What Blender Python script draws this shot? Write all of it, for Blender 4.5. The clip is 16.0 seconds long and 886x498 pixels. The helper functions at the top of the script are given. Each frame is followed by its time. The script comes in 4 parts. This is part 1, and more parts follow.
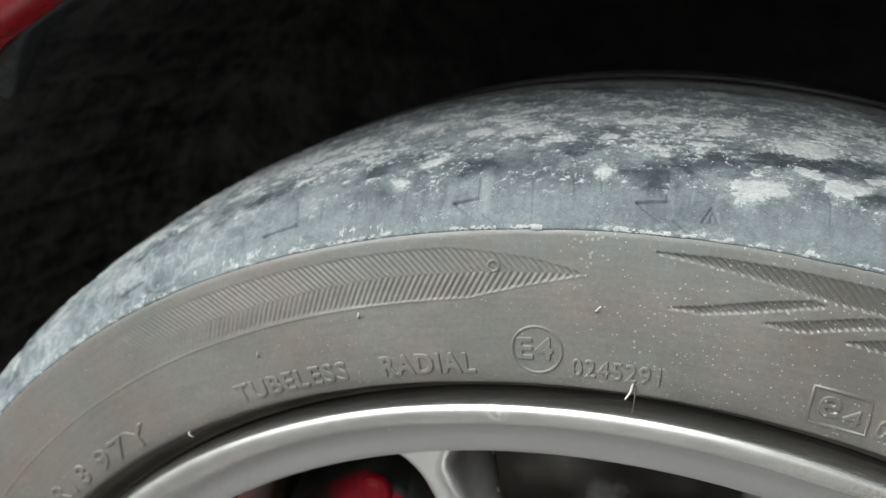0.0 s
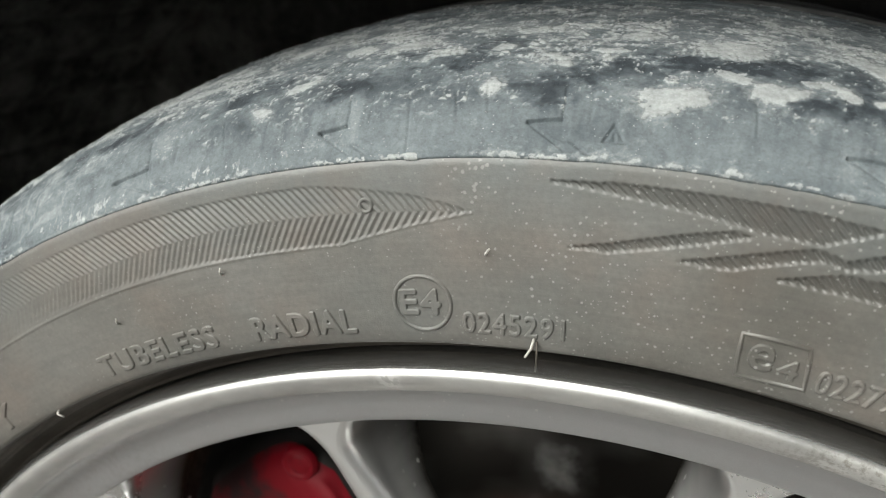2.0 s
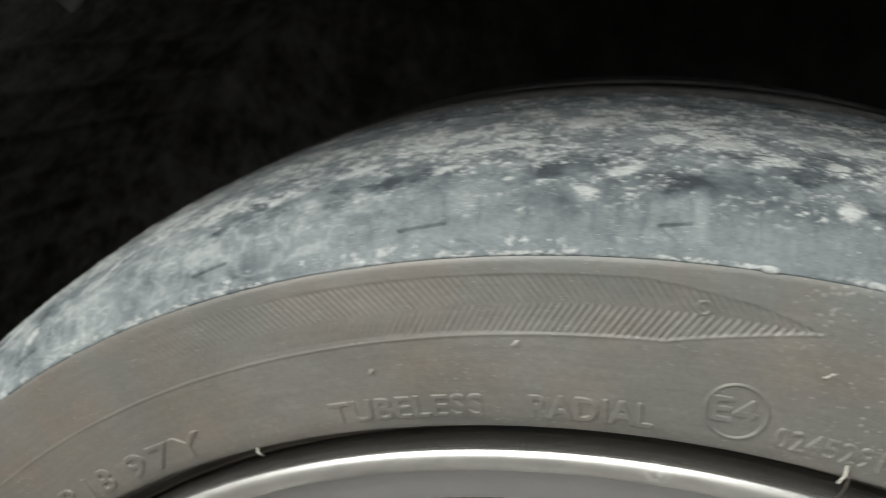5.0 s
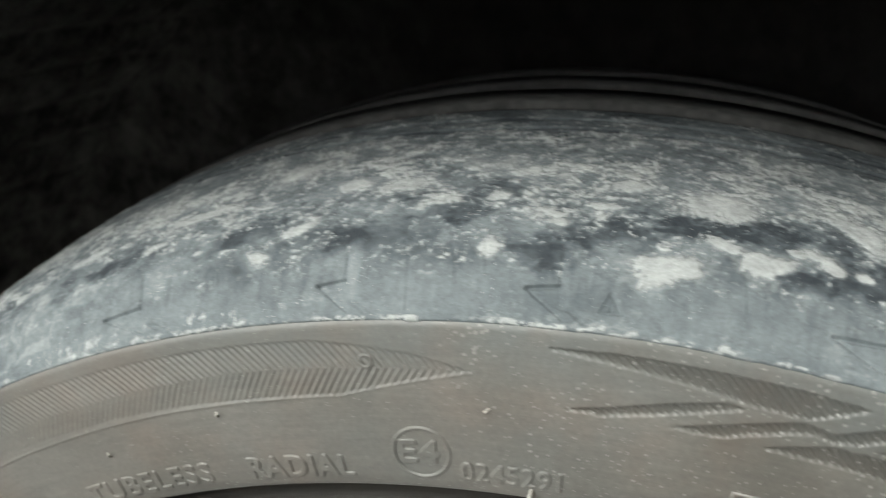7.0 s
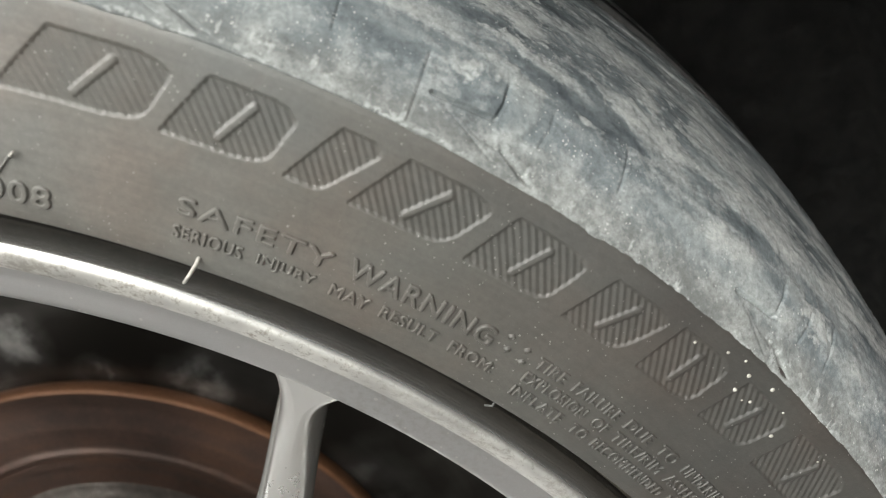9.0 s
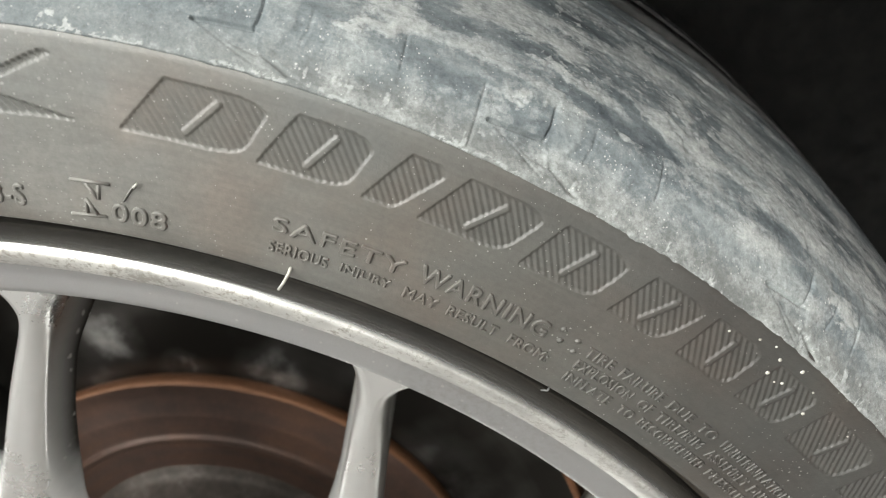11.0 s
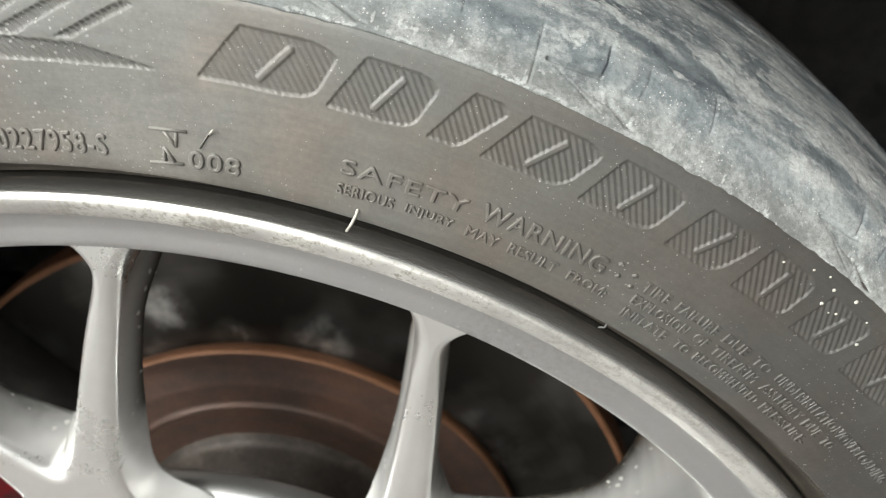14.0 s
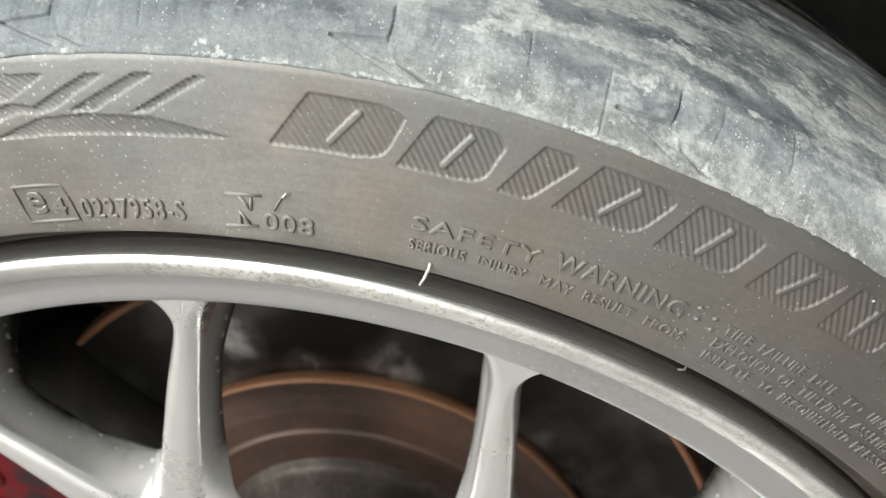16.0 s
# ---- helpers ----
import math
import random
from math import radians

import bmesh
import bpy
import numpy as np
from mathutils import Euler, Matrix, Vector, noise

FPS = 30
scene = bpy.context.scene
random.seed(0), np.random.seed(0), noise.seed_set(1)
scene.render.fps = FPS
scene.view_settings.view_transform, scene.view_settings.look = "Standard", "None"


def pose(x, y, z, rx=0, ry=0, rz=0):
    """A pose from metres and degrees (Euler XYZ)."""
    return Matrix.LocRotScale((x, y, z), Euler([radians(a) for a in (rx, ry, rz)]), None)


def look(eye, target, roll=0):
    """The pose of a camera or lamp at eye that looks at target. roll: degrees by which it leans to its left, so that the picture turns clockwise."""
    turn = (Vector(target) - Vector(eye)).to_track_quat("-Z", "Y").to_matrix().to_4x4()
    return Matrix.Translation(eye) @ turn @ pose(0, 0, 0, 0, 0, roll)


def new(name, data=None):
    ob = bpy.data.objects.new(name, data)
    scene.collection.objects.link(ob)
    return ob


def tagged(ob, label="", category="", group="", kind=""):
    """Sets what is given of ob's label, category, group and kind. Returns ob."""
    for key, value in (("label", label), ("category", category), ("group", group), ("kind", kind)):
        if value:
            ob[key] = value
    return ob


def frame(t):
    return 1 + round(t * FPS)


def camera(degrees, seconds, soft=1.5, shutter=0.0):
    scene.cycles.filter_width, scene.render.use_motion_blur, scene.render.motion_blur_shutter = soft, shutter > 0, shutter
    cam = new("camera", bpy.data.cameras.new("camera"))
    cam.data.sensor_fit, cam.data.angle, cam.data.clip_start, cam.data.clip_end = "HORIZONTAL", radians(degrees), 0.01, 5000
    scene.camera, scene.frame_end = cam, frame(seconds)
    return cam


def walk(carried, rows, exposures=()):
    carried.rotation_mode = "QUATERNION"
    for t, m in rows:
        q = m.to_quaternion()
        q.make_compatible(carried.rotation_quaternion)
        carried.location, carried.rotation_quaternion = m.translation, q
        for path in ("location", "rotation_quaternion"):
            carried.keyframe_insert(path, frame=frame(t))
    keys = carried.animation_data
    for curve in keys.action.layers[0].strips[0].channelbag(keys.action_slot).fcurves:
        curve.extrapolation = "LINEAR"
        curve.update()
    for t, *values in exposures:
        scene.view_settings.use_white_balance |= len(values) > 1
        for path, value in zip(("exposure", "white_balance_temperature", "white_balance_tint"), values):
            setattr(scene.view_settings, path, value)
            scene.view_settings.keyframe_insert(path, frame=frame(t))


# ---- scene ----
# ================================================================ camera
cam = camera(61.41, 16.0, soft=0.75, shutter=0.25)
cam.data.dof.use_dof, cam.data.dof.focus_distance, cam.data.dof.aperture_fstop = True, 0.155, 18.0
# seconds, x, y, z in metres, then the turn about x, y and z in degrees
PATH = [
    (0, -0.0186, -0.1649, 0.6337, 70.78, -4, 17.48),
    (0.5, -0.0166, -0.1522, 0.6353, 70.28, -3.5, 16.8),
    (1, -0.0065, -0.1482, 0.633, 69.08, -2.64, 16.73),
    (1.5, -0.0014, -0.14, 0.6294, 68.68, -2.13, 16.78),
    (2, 0.0004, -0.1328, 0.6216, 67.69, -2.01, 16.58),
    (2.5, 0.0078, -0.1406, 0.6268, 67.4, -2.25, 16.16),
    (3, 0.0025, -0.1453, 0.6196, 67.4, -2.49, 15.9),
    (3.5, 0.0026, -0.1365, 0.6199, 67.4, -2.98, 15.61),
    (4, -0.0023, -0.1416, 0.6192, 67.31, -4.88, 15.04),
    (4.5, -0.0386, -0.1351, 0.6276, 68.23, -8.32, 15),
    (5, -0.0806, -0.1465, 0.6227, 69.27, -12.53, 14.7),
    (5.2, -0.1085, -0.1547, 0.6133, 69.67, -14.52, 13.58),
    (5.7, -0.1193, -0.1560, 0.6180, 69.86, -14.64, 13.50),
    (6.25, -0.0876, -0.1443, 0.6378, 69.09, -10.13, 14.04),
    (6.8, -0.0301, -0.1294, 0.6532, 67.69, -4.28, 13.95),
    (7.3, 0.0276, -0.1223, 0.6458, 66.22, -0.9, 12.18),
    (7.5, 0.065, -0.125, 0.6353, 65.44, -0.22, 9.79),
    (8, 0.1375, -0.1198, 0.5999, 63.3, 2.11, 6.34),
    (8.5, 0.1591, -0.1071, 0.5826, 61.14, 3.31, 3.28),
    (9, 0.1558, -0.1135, 0.5868, 61.37, 3.6, 1.79),
    (9.5, 0.1526, -0.1239, 0.5839, 61.22, 3.87, 1.43),
    (10, 0.1474, -0.1256, 0.5831, 61.69, 4.36, 2.11),
    (10.2, 0.1505, -0.1223, 0.5925, 59.97, 4.79, 2.95),
    (12.3, 0.1564, -0.1401, 0.6016, 61.59, 7.78, 4.88),
    (12.5, 0.1554, -0.1402, 0.597, 61.65, 7.74, 5.07),
    (13, 0.1492, -0.1464, 0.5935, 60.84, 7.95, 4.92),
    (13.5, 0.1511, -0.1438, 0.5948, 61.06, 8.37, 5.24),
    (14, 0.1468, -0.1395, 0.5936, 60.22, 8.67, 5.04),
    (14.5, 0.1444, -0.1365, 0.5896, 60.33, 9.46, 5.6),
    (15, 0.1452, -0.1266, 0.581, 60.46, 10.58, 6.34),
    (15.5, 0.1443, -0.1364, 0.5908, 59.99, 11.72, 6.95),
    (16, 0.1445, -0.1338, 0.6041, 60.41, 12.79, 7.65),
]
walk(cam, [(t, pose(x, y, z, rx, ry, rz)) for t, x, y, z, rx, ry, rz in PATH], exposures=[(0.0, 0.55, 6200, 8), (1.0, 0.45, 6200, 8), (2.0, 0.45, 6450, 8), (3.5, 0.45, 6500, 8), (5.0, 0.3, 6500, 8), (7.5, 0.52, 6450, 7), (8.0, 0.32, 6500, 8), (8.5, 0.52, 6500, 8), (9.0, 0.60, 6500, 9), (10.0, 0.76, 6500, 9), (12.5, 0.80, 6500, 9), (14.0, 0.87, 6500, 9), (16.0, 1.0, 6500, 9)])

# ================================================================ daylight: a bright, covered sky
SUN_HEIGHT, SUN_TURN = 42.0, 215.0
world = bpy.data.worlds.new("overcast_sky")
scene.world = world
world.use_nodes = True
wn = world.node_tree.nodes
sky = wn.new("ShaderNodeTexSky")
sky.sky_type = "NISHITA"
sky.sun_disc = False
sky.sun_elevation, sky.sun_rotation = radians(SUN_HEIGHT), radians(SUN_TURN)
sky.dust_density, sky.air_density = 4.0, 1.0
cloud = wn.new("ShaderNodeHueSaturation")
cloud.inputs["Saturation"].default_value = 0.12
world.node_tree.links.new(sky.outputs[0], cloud.inputs["Color"])
world.node_tree.links.new(cloud.outputs[0], wn["Background"].inputs[0])
wn["Background"].inputs[1].default_value = 0.15
sun = new("sun", bpy.data.lights.new("sun", "SUN"))
sun.data.energy, sun.data.angle, sun.data.color = 2.3, radians(60), (0.97, 0.985, 0.88)
sun.matrix_world = look((-1.9, -2.8, 3.5), (0, 0, 0.3))

# ================================================================ small tools
ZC = 0.300            # height of the wheel's axle


def smoothstep(a, b, x):
    k = np.clip((x - a) / (b - a), 0, 1)
    return k * k * (3 - 2 * k)


def lattice(u, v, seed):
    """Smooth value noise in 0..1 over arrays u and v."""
    iu, iv = np.floor(u).astype(np.int64), np.floor(v).astype(np.int64)
    fu, fv = u - iu, v - iv
    fu, fv = fu * fu * (3 - 2 * fu), fv * fv * (3 - 2 * fv)

    def h(a, b):
        k = (a * 374761393 + b * 668265263 + seed * 974634541) & 0xFFFFFFFF
        k = ((k ^ (k >> 13)) * 1274126177) & 0xFFFFFFFF
        return ((k ^ (k >> 16)) & 0xFFFF) / 65535.0
    return (h(iu, iv) * (1 - fu) + h(iu + 1, iv) * fu) * (1 - fv) + (h(iu, iv + 1) * (1 - fu) + h(iu + 1, iv + 1) * fu) * fv


def fractal(u, v, seed, octaves=4, gain=0.55):
    total, amp, norm = 0.0, 1.0, 0.0
    for k in range(octaves):
        total = total + amp * lattice(u * 2 ** k + 17 * k, v * 2 ** k + 31 * k, seed + k)
        norm += amp
        amp *= gain
    return total / norm


def wheel_point(th, r, y):
    """The place at the angle th (radians, clockwise from the top), radius r and depth y of the wheel."""
    return (r * math.sin(th), y, ZC + r * math.cos(th))


def link_mesh(name, me, material, parent=None, label="", smooth=True):
    ob = new(name, me)
    if material:
        me.materials.append(material)
    if smooth:
        me.shade_smooth()
    if parent:
        ob.parent = parent
    if label:
        ob["label"] = label
    return ob


def part(name, bm, material, parent=None, label="", smooth=True):
    me = bpy.data.meshes.new(name)
    bm.normal_update()
    bm.to_mesh(me)
    bm.free()
    return link_mesh(name, me, material, parent, label, smooth)


def grid_mesh(name, P, material, parent=None, label="", loop=False, flip=False):
    """A mesh from an array of points P[rows, columns, 3]."""
    n, m = P.shape[:2]
    idx = np.arange(n * m).reshape(n, m)
    if loop:
        idx = np.concatenate([idx, idx[:, :1]], axis=1)
    a, b, c, d = idx[:-1, :-1], idx[:-1, 1:], idx[1:, 1:], idx[1:, :-1]
    q = np.stack([a, d, c, b] if flip else [a, b, c, d], axis=-1).reshape(-1, 4)
    me = bpy.data.meshes.new(name)
    me.vertices.add(n * m)
    me.vertices.foreach_set("co", np.ascontiguousarray(P, dtype=np.float32).ravel())
    me.loops.add(len(q) * 4)
    me.loops.foreach_set("vertex_index", q.astype(np.int32).ravel())
    me.polygons.add(len(q))
    me.polygons.foreach_set("loop_start", np.arange(0, len(q) * 4, 4, dtype=np.int32))
    me.update(calc_edges=True)
    return link_mesh(name, me, material, parent, label)


def revolve(name, profile, material, parent=None, label="", steps=192, a0=0.0, a1=360.0, fine=None, flip=False):
    """Turns a profile of (y, r) about the axle."""
    full = abs(a1 - a0 - 360) < 1e-6
    th = np.radians(np.linspace(a0, a1, steps, endpoint=not full))
    p = np.array(fine if fine is not None else profile)
    y, r = p[:, 0][:, None], p[:, 1][:, None]
    P = np.stack([r * np.sin(th), y + 0 * th, ZC + r * np.cos(th)], axis=-1)
    return grid_mesh(name, P, material, parent, label, loop=full, flip=flip)


def curve_profile(points, step):
    """A profile resampled along a smooth curve through the given points."""
    p = np.array(points, dtype=float)
    d = np.concatenate([[0], np.cumsum(np.hypot(*np.diff(p, axis=0).T))])
    m = np.zeros_like(p)
    m[1:-1] = (p[2:] - p[:-2]) / (d[2:] - d[:-2])[:, None]
    m[0], m[-1] = (p[1] - p[0]) / (d[1] - d[0]), (p[-1] - p[-2]) / (d[-1] - d[-2])
    s = np.linspace(0, d[-1], max(2, int(d[-1] / step) + 1))
    k = np.clip(np.searchsorted(d, s, side="right") - 1, 0, len(d) - 2)
    h = (d[k + 1] - d[k])[:, None]
    x = (s - d[k])[:, None] / h
    return (p[k] * (2 * x ** 3 - 3 * x ** 2 + 1) + m[k] * h * (x ** 3 - 2 * x ** 2 + x)
            + p[k + 1] * (3 * x ** 2 - 2 * x ** 3) + m[k + 1] * h * (x ** 3 - x ** 2))


# ================================================================ materials
class Mat:
    """A short way to write node materials."""

    def __init__(self, name):
        self.m = bpy.data.materials.new(name)
        self.m.use_nodes = True
        self.n, self.l = self.m.node_tree.nodes, self.m.node_tree.links
        self.b = self.n["Principled BSDF"]
        self.co = self.n.new("ShaderNodeTexCoord").outputs["Object"]

    def set(self, **k):
        for key, v in k.items():
            sock = self.b.inputs[key.replace("_", " ")]
            if hasattr(v, "node"):
                self.l.new(v, sock)
            else:
                sock.default_value = v
        return self

    def noise(self, scale, detail=4, rough=0.55, at=None, out=0):
        t = self.n.new("ShaderNodeTexNoise")
        t.inputs["Scale"].default_value, t.inputs["Detail"].default_value, t.inputs["Roughness"].default_value = scale, detail, rough
        self.l.new(at or self.co, t.inputs["Vector"])
        return t.outputs[out]

    def voronoi(self, scale, at=None, feature="F1"):
        t = self.n.new("ShaderNodeTexVoronoi")
        t.feature = feature
        t.inputs["Scale"].default_value = scale
        self.l.new(at or self.co, t.inputs["Vector"])
        return t.outputs["Distance"]

    def stretch(self, x, y, z):
        t = self.n.new("ShaderNodeMapping")
        t.inputs["Scale"].default_value = (x, y, z)
        self.l.new(self.co, t.inputs["Vector"])
        return t.outputs[0]

    def ramp(self, fac, *stops):
        t = self.n.new("ShaderNodeValToRGB")
        e = t.color_ramp.elements
        while len(e) < len(stops):
            e.new(0.5)
        for k, (p, c) in enumerate(stops):
            e[k].position = p
            e[k].color = (c, c, c, 1) if isinstance(c, (int, float)) else (*c, 1)
        self.l.new(fac, t.inputs[0])
        return t.outputs[0]

    def mix(self, fac, a, b, kind="MIX"):
        t = self.n.new("ShaderNodeMix")
        t.data_type, t.blend_type = "RGBA", kind
        for sock, v in ((t.inputs[0], fac), (t.inputs[6], a), (t.inputs[7], b)):
            if hasattr(v, "node"):
                self.l.new(v, sock)
            elif isinstance(v, (int, float)):
                sock.default_value = v
            else:
                sock.default_value = (*v, 1)
        return t.outputs[2]

    def math(self, op, a, b=0.0, c=0.0):
        t = self.n.new("ShaderNodeMath")
        t.operation = op
        for sock, v in zip(t.inputs, (a, b, c)):
            if hasattr(v, "node"):
                self.l.new(v, sock)
            else:
                sock.default_value = v
        return t.outputs[0]

    def axis(self, i):
        t = self.n.new("ShaderNodeSeparateXYZ")
        self.l.new(self.co, t.inputs[0])
        return t.outputs[i]

    def radius(self, axle=0.300):
        """The distance from the axle, whose height is given in the object's own space."""
        z = self.math("SUBTRACT", self.axis(2), axle)
        return self.math("SQRT", self.math("ADD", self.math("POWER", self.axis(0), 2), self.math("POWER", z, 2)))

    def span(self, v, a, b):
        t = self.n.new("ShaderNodeMapRange")
        t.interpolation_type = "SMOOTHSTEP"
        self.l.new(v, t.inputs[0])
        t.inputs[1].default_value, t.inputs[2].default_value = a, b
        return t.outputs[0]

    def spot(self, x, z, r0, r1):
        """1 within r0 of a place on the wheel's face, 0 beyond r1."""
        d = self.math("SQRT", self.math("ADD", self.math("POWER", self.math("SUBTRACT", self.axis(0), x), 2), self.math("POWER", self.math("SUBTRACT", self.axis(2), z), 2)))
        return self.span(d, r1, r0)

    def rings(self, scale, detail=3, rough=0.6):
        """Noise in rings about the axle."""
        t = self.n.new("ShaderNodeCombineXYZ")
        self.l.new(self.radius(), t.inputs[0])
        self.l.new(self.axis(1), t.inputs[1])
        return self.noise(scale, detail, rough, at=t.outputs[0])

    def polar(self, along, across):
        """A place round the axle and out from it, each with its own scale."""
        t = self.n.new("ShaderNodeCombineXYZ")
        turn = self.math("ARCTAN2", self.axis(0), self.math("SUBTRACT", self.axis(2), 0.300))
        self.l.new(self.math("MULTIPLY", turn, 0.27 * along), t.inputs[0])
        self.l.new(self.math("MULTIPLY", self.radius(), across), t.inputs[1])
        return t.outputs[0]

    def attr(self, name):
        t = self.n.new("ShaderNodeAttribute")
        t.attribute_name = name
        return t.outputs["Fac"]

    def bump(self, height, strength=0.3, distance=0.001):
        t = self.n.new("ShaderNodeBump")
        t.inputs["Strength"].default_value, t.inputs["Distance"].default_value = strength, distance
        self.l.new(height, t.inputs["Height"])
        self.l.new(t.outputs[0], self.b.inputs["Normal"])
        return t.outputs[0]


def rubber_sidewall():
    k = Mat("dusty_sidewall_rubber")
    cloud = k.noise(26, 5, 0.6)
    streak = k.noise(9, 4, 0.6)
    grain = k.noise(900, 3, 0.6)
    base = k.ramp(cloud, (0.32, (0.098, 0.094, 0.084)), (0.68, (0.170, 0.165, 0.151)))
    brown = k.mix(k.ramp(streak, (0.45, 0.0), (0.75, 0.6)), base, (0.125, 0.106, 0.088))
    grey = k.mix(k.ramp(k.noise(14, 3), (0.5, 0.0), (0.72, 0.5)), brown, (0.100, 0.108, 0.107))
    ring = k.math("MULTIPLY", k.span(k.radius(), 0.270, 0.283), k.ramp(k.noise(30, 4), (0.3, 0.25), (0.65, 0.9)))
    grey = k.mix(ring, grey, (0.112, 0.122, 0.120))
    # shade towards the rear put into the colour, in two steps along x
    rear_shade = k.math("MULTIPLY", k.span(k.axis(0), 0.06, 0.19), k.ramp(k.noise(17, 4, 0.6), (0.3, 0.6), (0.65, 1.0)))
    grey = k.mix(k.math("MULTIPLY", rear_shade, 0.95), grey, (0.054, 0.050, 0.0445))
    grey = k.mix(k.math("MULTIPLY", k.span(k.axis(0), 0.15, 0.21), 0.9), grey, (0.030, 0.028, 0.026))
    # brown road film on the front half
    film = k.math("MULTIPLY", k.span(k.axis(0), -0.05, -0.22), k.ramp(k.noise(11, 5, 0.65), (0.35, 0.35), (0.62, 0.95)))
    grey = k.mix(film, grey, (0.102, 0.092, 0.079))
    blot = k.ramp(k.noise(45, 6, 0.7), (0.42, 0.0), (0.62, 0.55))
    # the pale blotches are held back there too
    blot = k.math("MULTIPLY", blot, k.math("SUBTRACT", 1.0, k.math("MULTIPLY", k.span(k.axis(0), 0.06, 0.19), 0.7)))
    grey = k.mix(blot, grey, k.mix(k.noise(7, 2), (0.088, 0.080, 0.066), (0.128, 0.130, 0.122)))
    wet = k.spot(0.214, 0.482, 0.012, 0.034)
    wet = k.math("MULTIPLY", wet, k.ramp(k.noise(60, 4), (0.35, 0.2), (0.55, 0.75)))
    grey = k.mix(wet, grey, (0.050, 0.049, 0.045))
    # the sunken ornament is darker than the rubber around it
    grey = k.mix(k.math("MULTIPLY", k.attr("ornament"), 0.42), grey, (0.052, 0.049, 0.044))
    fine = k.mix(0.32, grey, k.ramp(grain, (0.3, 0.5), (0.7, 1.1)), "MULTIPLY")
    # rubbed streaks round the tyre and blotches of brown and grey-green
    rub = k.noise(1.0, 5, 0.65, at=k.polar(70, 700))
    fine = k.mix(0.5, fine, k.ramp(rub, (0.32, 0.80), (0.68, 1.16)), "MULTIPLY")
    tint = k.noise(33, 4, 0.6)
    fine = k.mix(0.95, fine, k.ramp(tint, (0.36, (1.09, 0.985, 0.94)), (0.5, (1.015, 0.995, 0.985)), (0.64, (0.945, 0.965, 0.975))), "MULTIPLY")
    specks = k.ramp(k.math("ADD", k.math("ADD", k.voronoi(780), k.math("MULTIPLY", k.noise(1700, 3, 0.65), 0.55)), k.math("MULTIPLY", k.noise(60, 4, 0.6), 0.5)), (0.55, 0.75), (0.62, 0.0))
    dense = k.ramp(k.math("ADD", k.math("ADD", k.voronoi(620), k.math("MULTIPLY", k.noise(1700, 2), 0.3)), k.math("MULTIPLY", k.noise(80, 3), 0.5)), (0.50, 0.75), (0.60, 0.0))
    specks = k.math("MAXIMUM", specks, k.math("MULTIPLY", dense, k.spot(0.014, 0.575, 0.03, 0.075)))
    col = k.mix(specks, fine, (0.29, 0.285, 0.27))
    k.set(Base_Color=col, Roughness=k.ramp(cloud, (0.3, 0.44), (0.7, 0.58)), Specular_IOR_Level=0.75)
    k.bump(k.math("ADD", grain, k.math("MULTIPLY", k.noise(2600, 2), 0.8)), 0.22, 0.0003)
    return k.m


def rubber_tread():
    k = Mat("mud_caked_tread_rubber")
    mud, wet = k.attr("mud"), k.attr("film")
    fine, mid = k.noise(900, 5, 0.7), k.noise(160, 6, 0.65)
    film = k.math("ADD", wet, k.math("MULTIPLY", k.math("SUBTRACT", mid, 0.5), 0.42))
    base = k.ramp(film, (0.10, (0.029, 0.036, 0.043)), (0.38, (0.091, 0.107, 0.117)), (0.66, (0.158, 0.180, 0.190)), (0.95, (0.25, 0.273, 0.276)))
    edge = k.math("ADD", mud, k.math("ADD", k.math("MULTIPLY", k.math("SUBTRACT", fine, 0.5), 0.40), k.math("MULTIPLY", k.math("SUBTRACT", k.noise(380, 4, 0.6), 0.5), 0.30)))
    soft = k.ramp(edge, (0.30, 0.0), (0.52, 0.4))
    hard = k.ramp(edge, (0.50, 0.0), (0.535, 0.85))
    late = k.attr("late")
    cover = k.mix(late, k.math("MAXIMUM", soft, hard), k.ramp(edge, (0.37, 0.0), (0.51, 0.42), (0.66, 0.80)))
    white = k.ramp(k.noise(260, 5, 0.65), (0.3, (0.29, 0.307, 0.305)), (0.7, (0.47, 0.488, 0.480)))
    specks = k.ramp(k.math("ADD", k.math("ADD", k.voronoi(1000), k.math("MULTIPLY", k.noise(2200, 3), 0.4)), k.math("MULTIPLY", k.noise(75, 3), 0.7)), (0.55, 0.85), (0.61, 0.0))
    dots = k.math("ADD", k.math("ADD", k.voronoi(850), k.math("MULTIPLY", k.noise(1800, 3), 0.5)), k.math("MULTIPLY", k.noise(90, 3), 0.8))
    specks = k.math("MAXIMUM", specks, k.math("MULTIPLY", k.attr("dots"), k.ramp(dots, (0.66, 0.75), (0.76, 0.0))))
    base = k.mix(k.math("MULTIPLY", k.attr("silt"), 0.45), base, (0.185, 0.178, 0.16))
    col = k.mix(cover, base, white)
    col = k.mix(specks, col, (0.52, 0.525, 0.51))
    col = k.mix(0.5, col, k.ramp(fine, (0.3, 0.5), (0.6, 1.0)), "MULTIPLY")
    grit = k.noise(2400, 4, 0.7)
    col = k.mix(0.4, col, k.ramp(grit, (0.3, 0.6), (0.65, 1.15)), "MULTIPLY")
    k.set(Base_Color=col, Roughness=0.75, Specular_IOR_Level=0.35)
    k.bump(k.math("ADD", k.math("MULTIPLY", k.mix(late, hard, k.math("MULTIPLY", hard, 0.15)), 0.6), k.math("MULTIPLY", fine, k.math("SUBTRACT", 0.8, k.math("MULTIPLY", late, 0.35)))), 0.55, 0.0006)
    return k.m


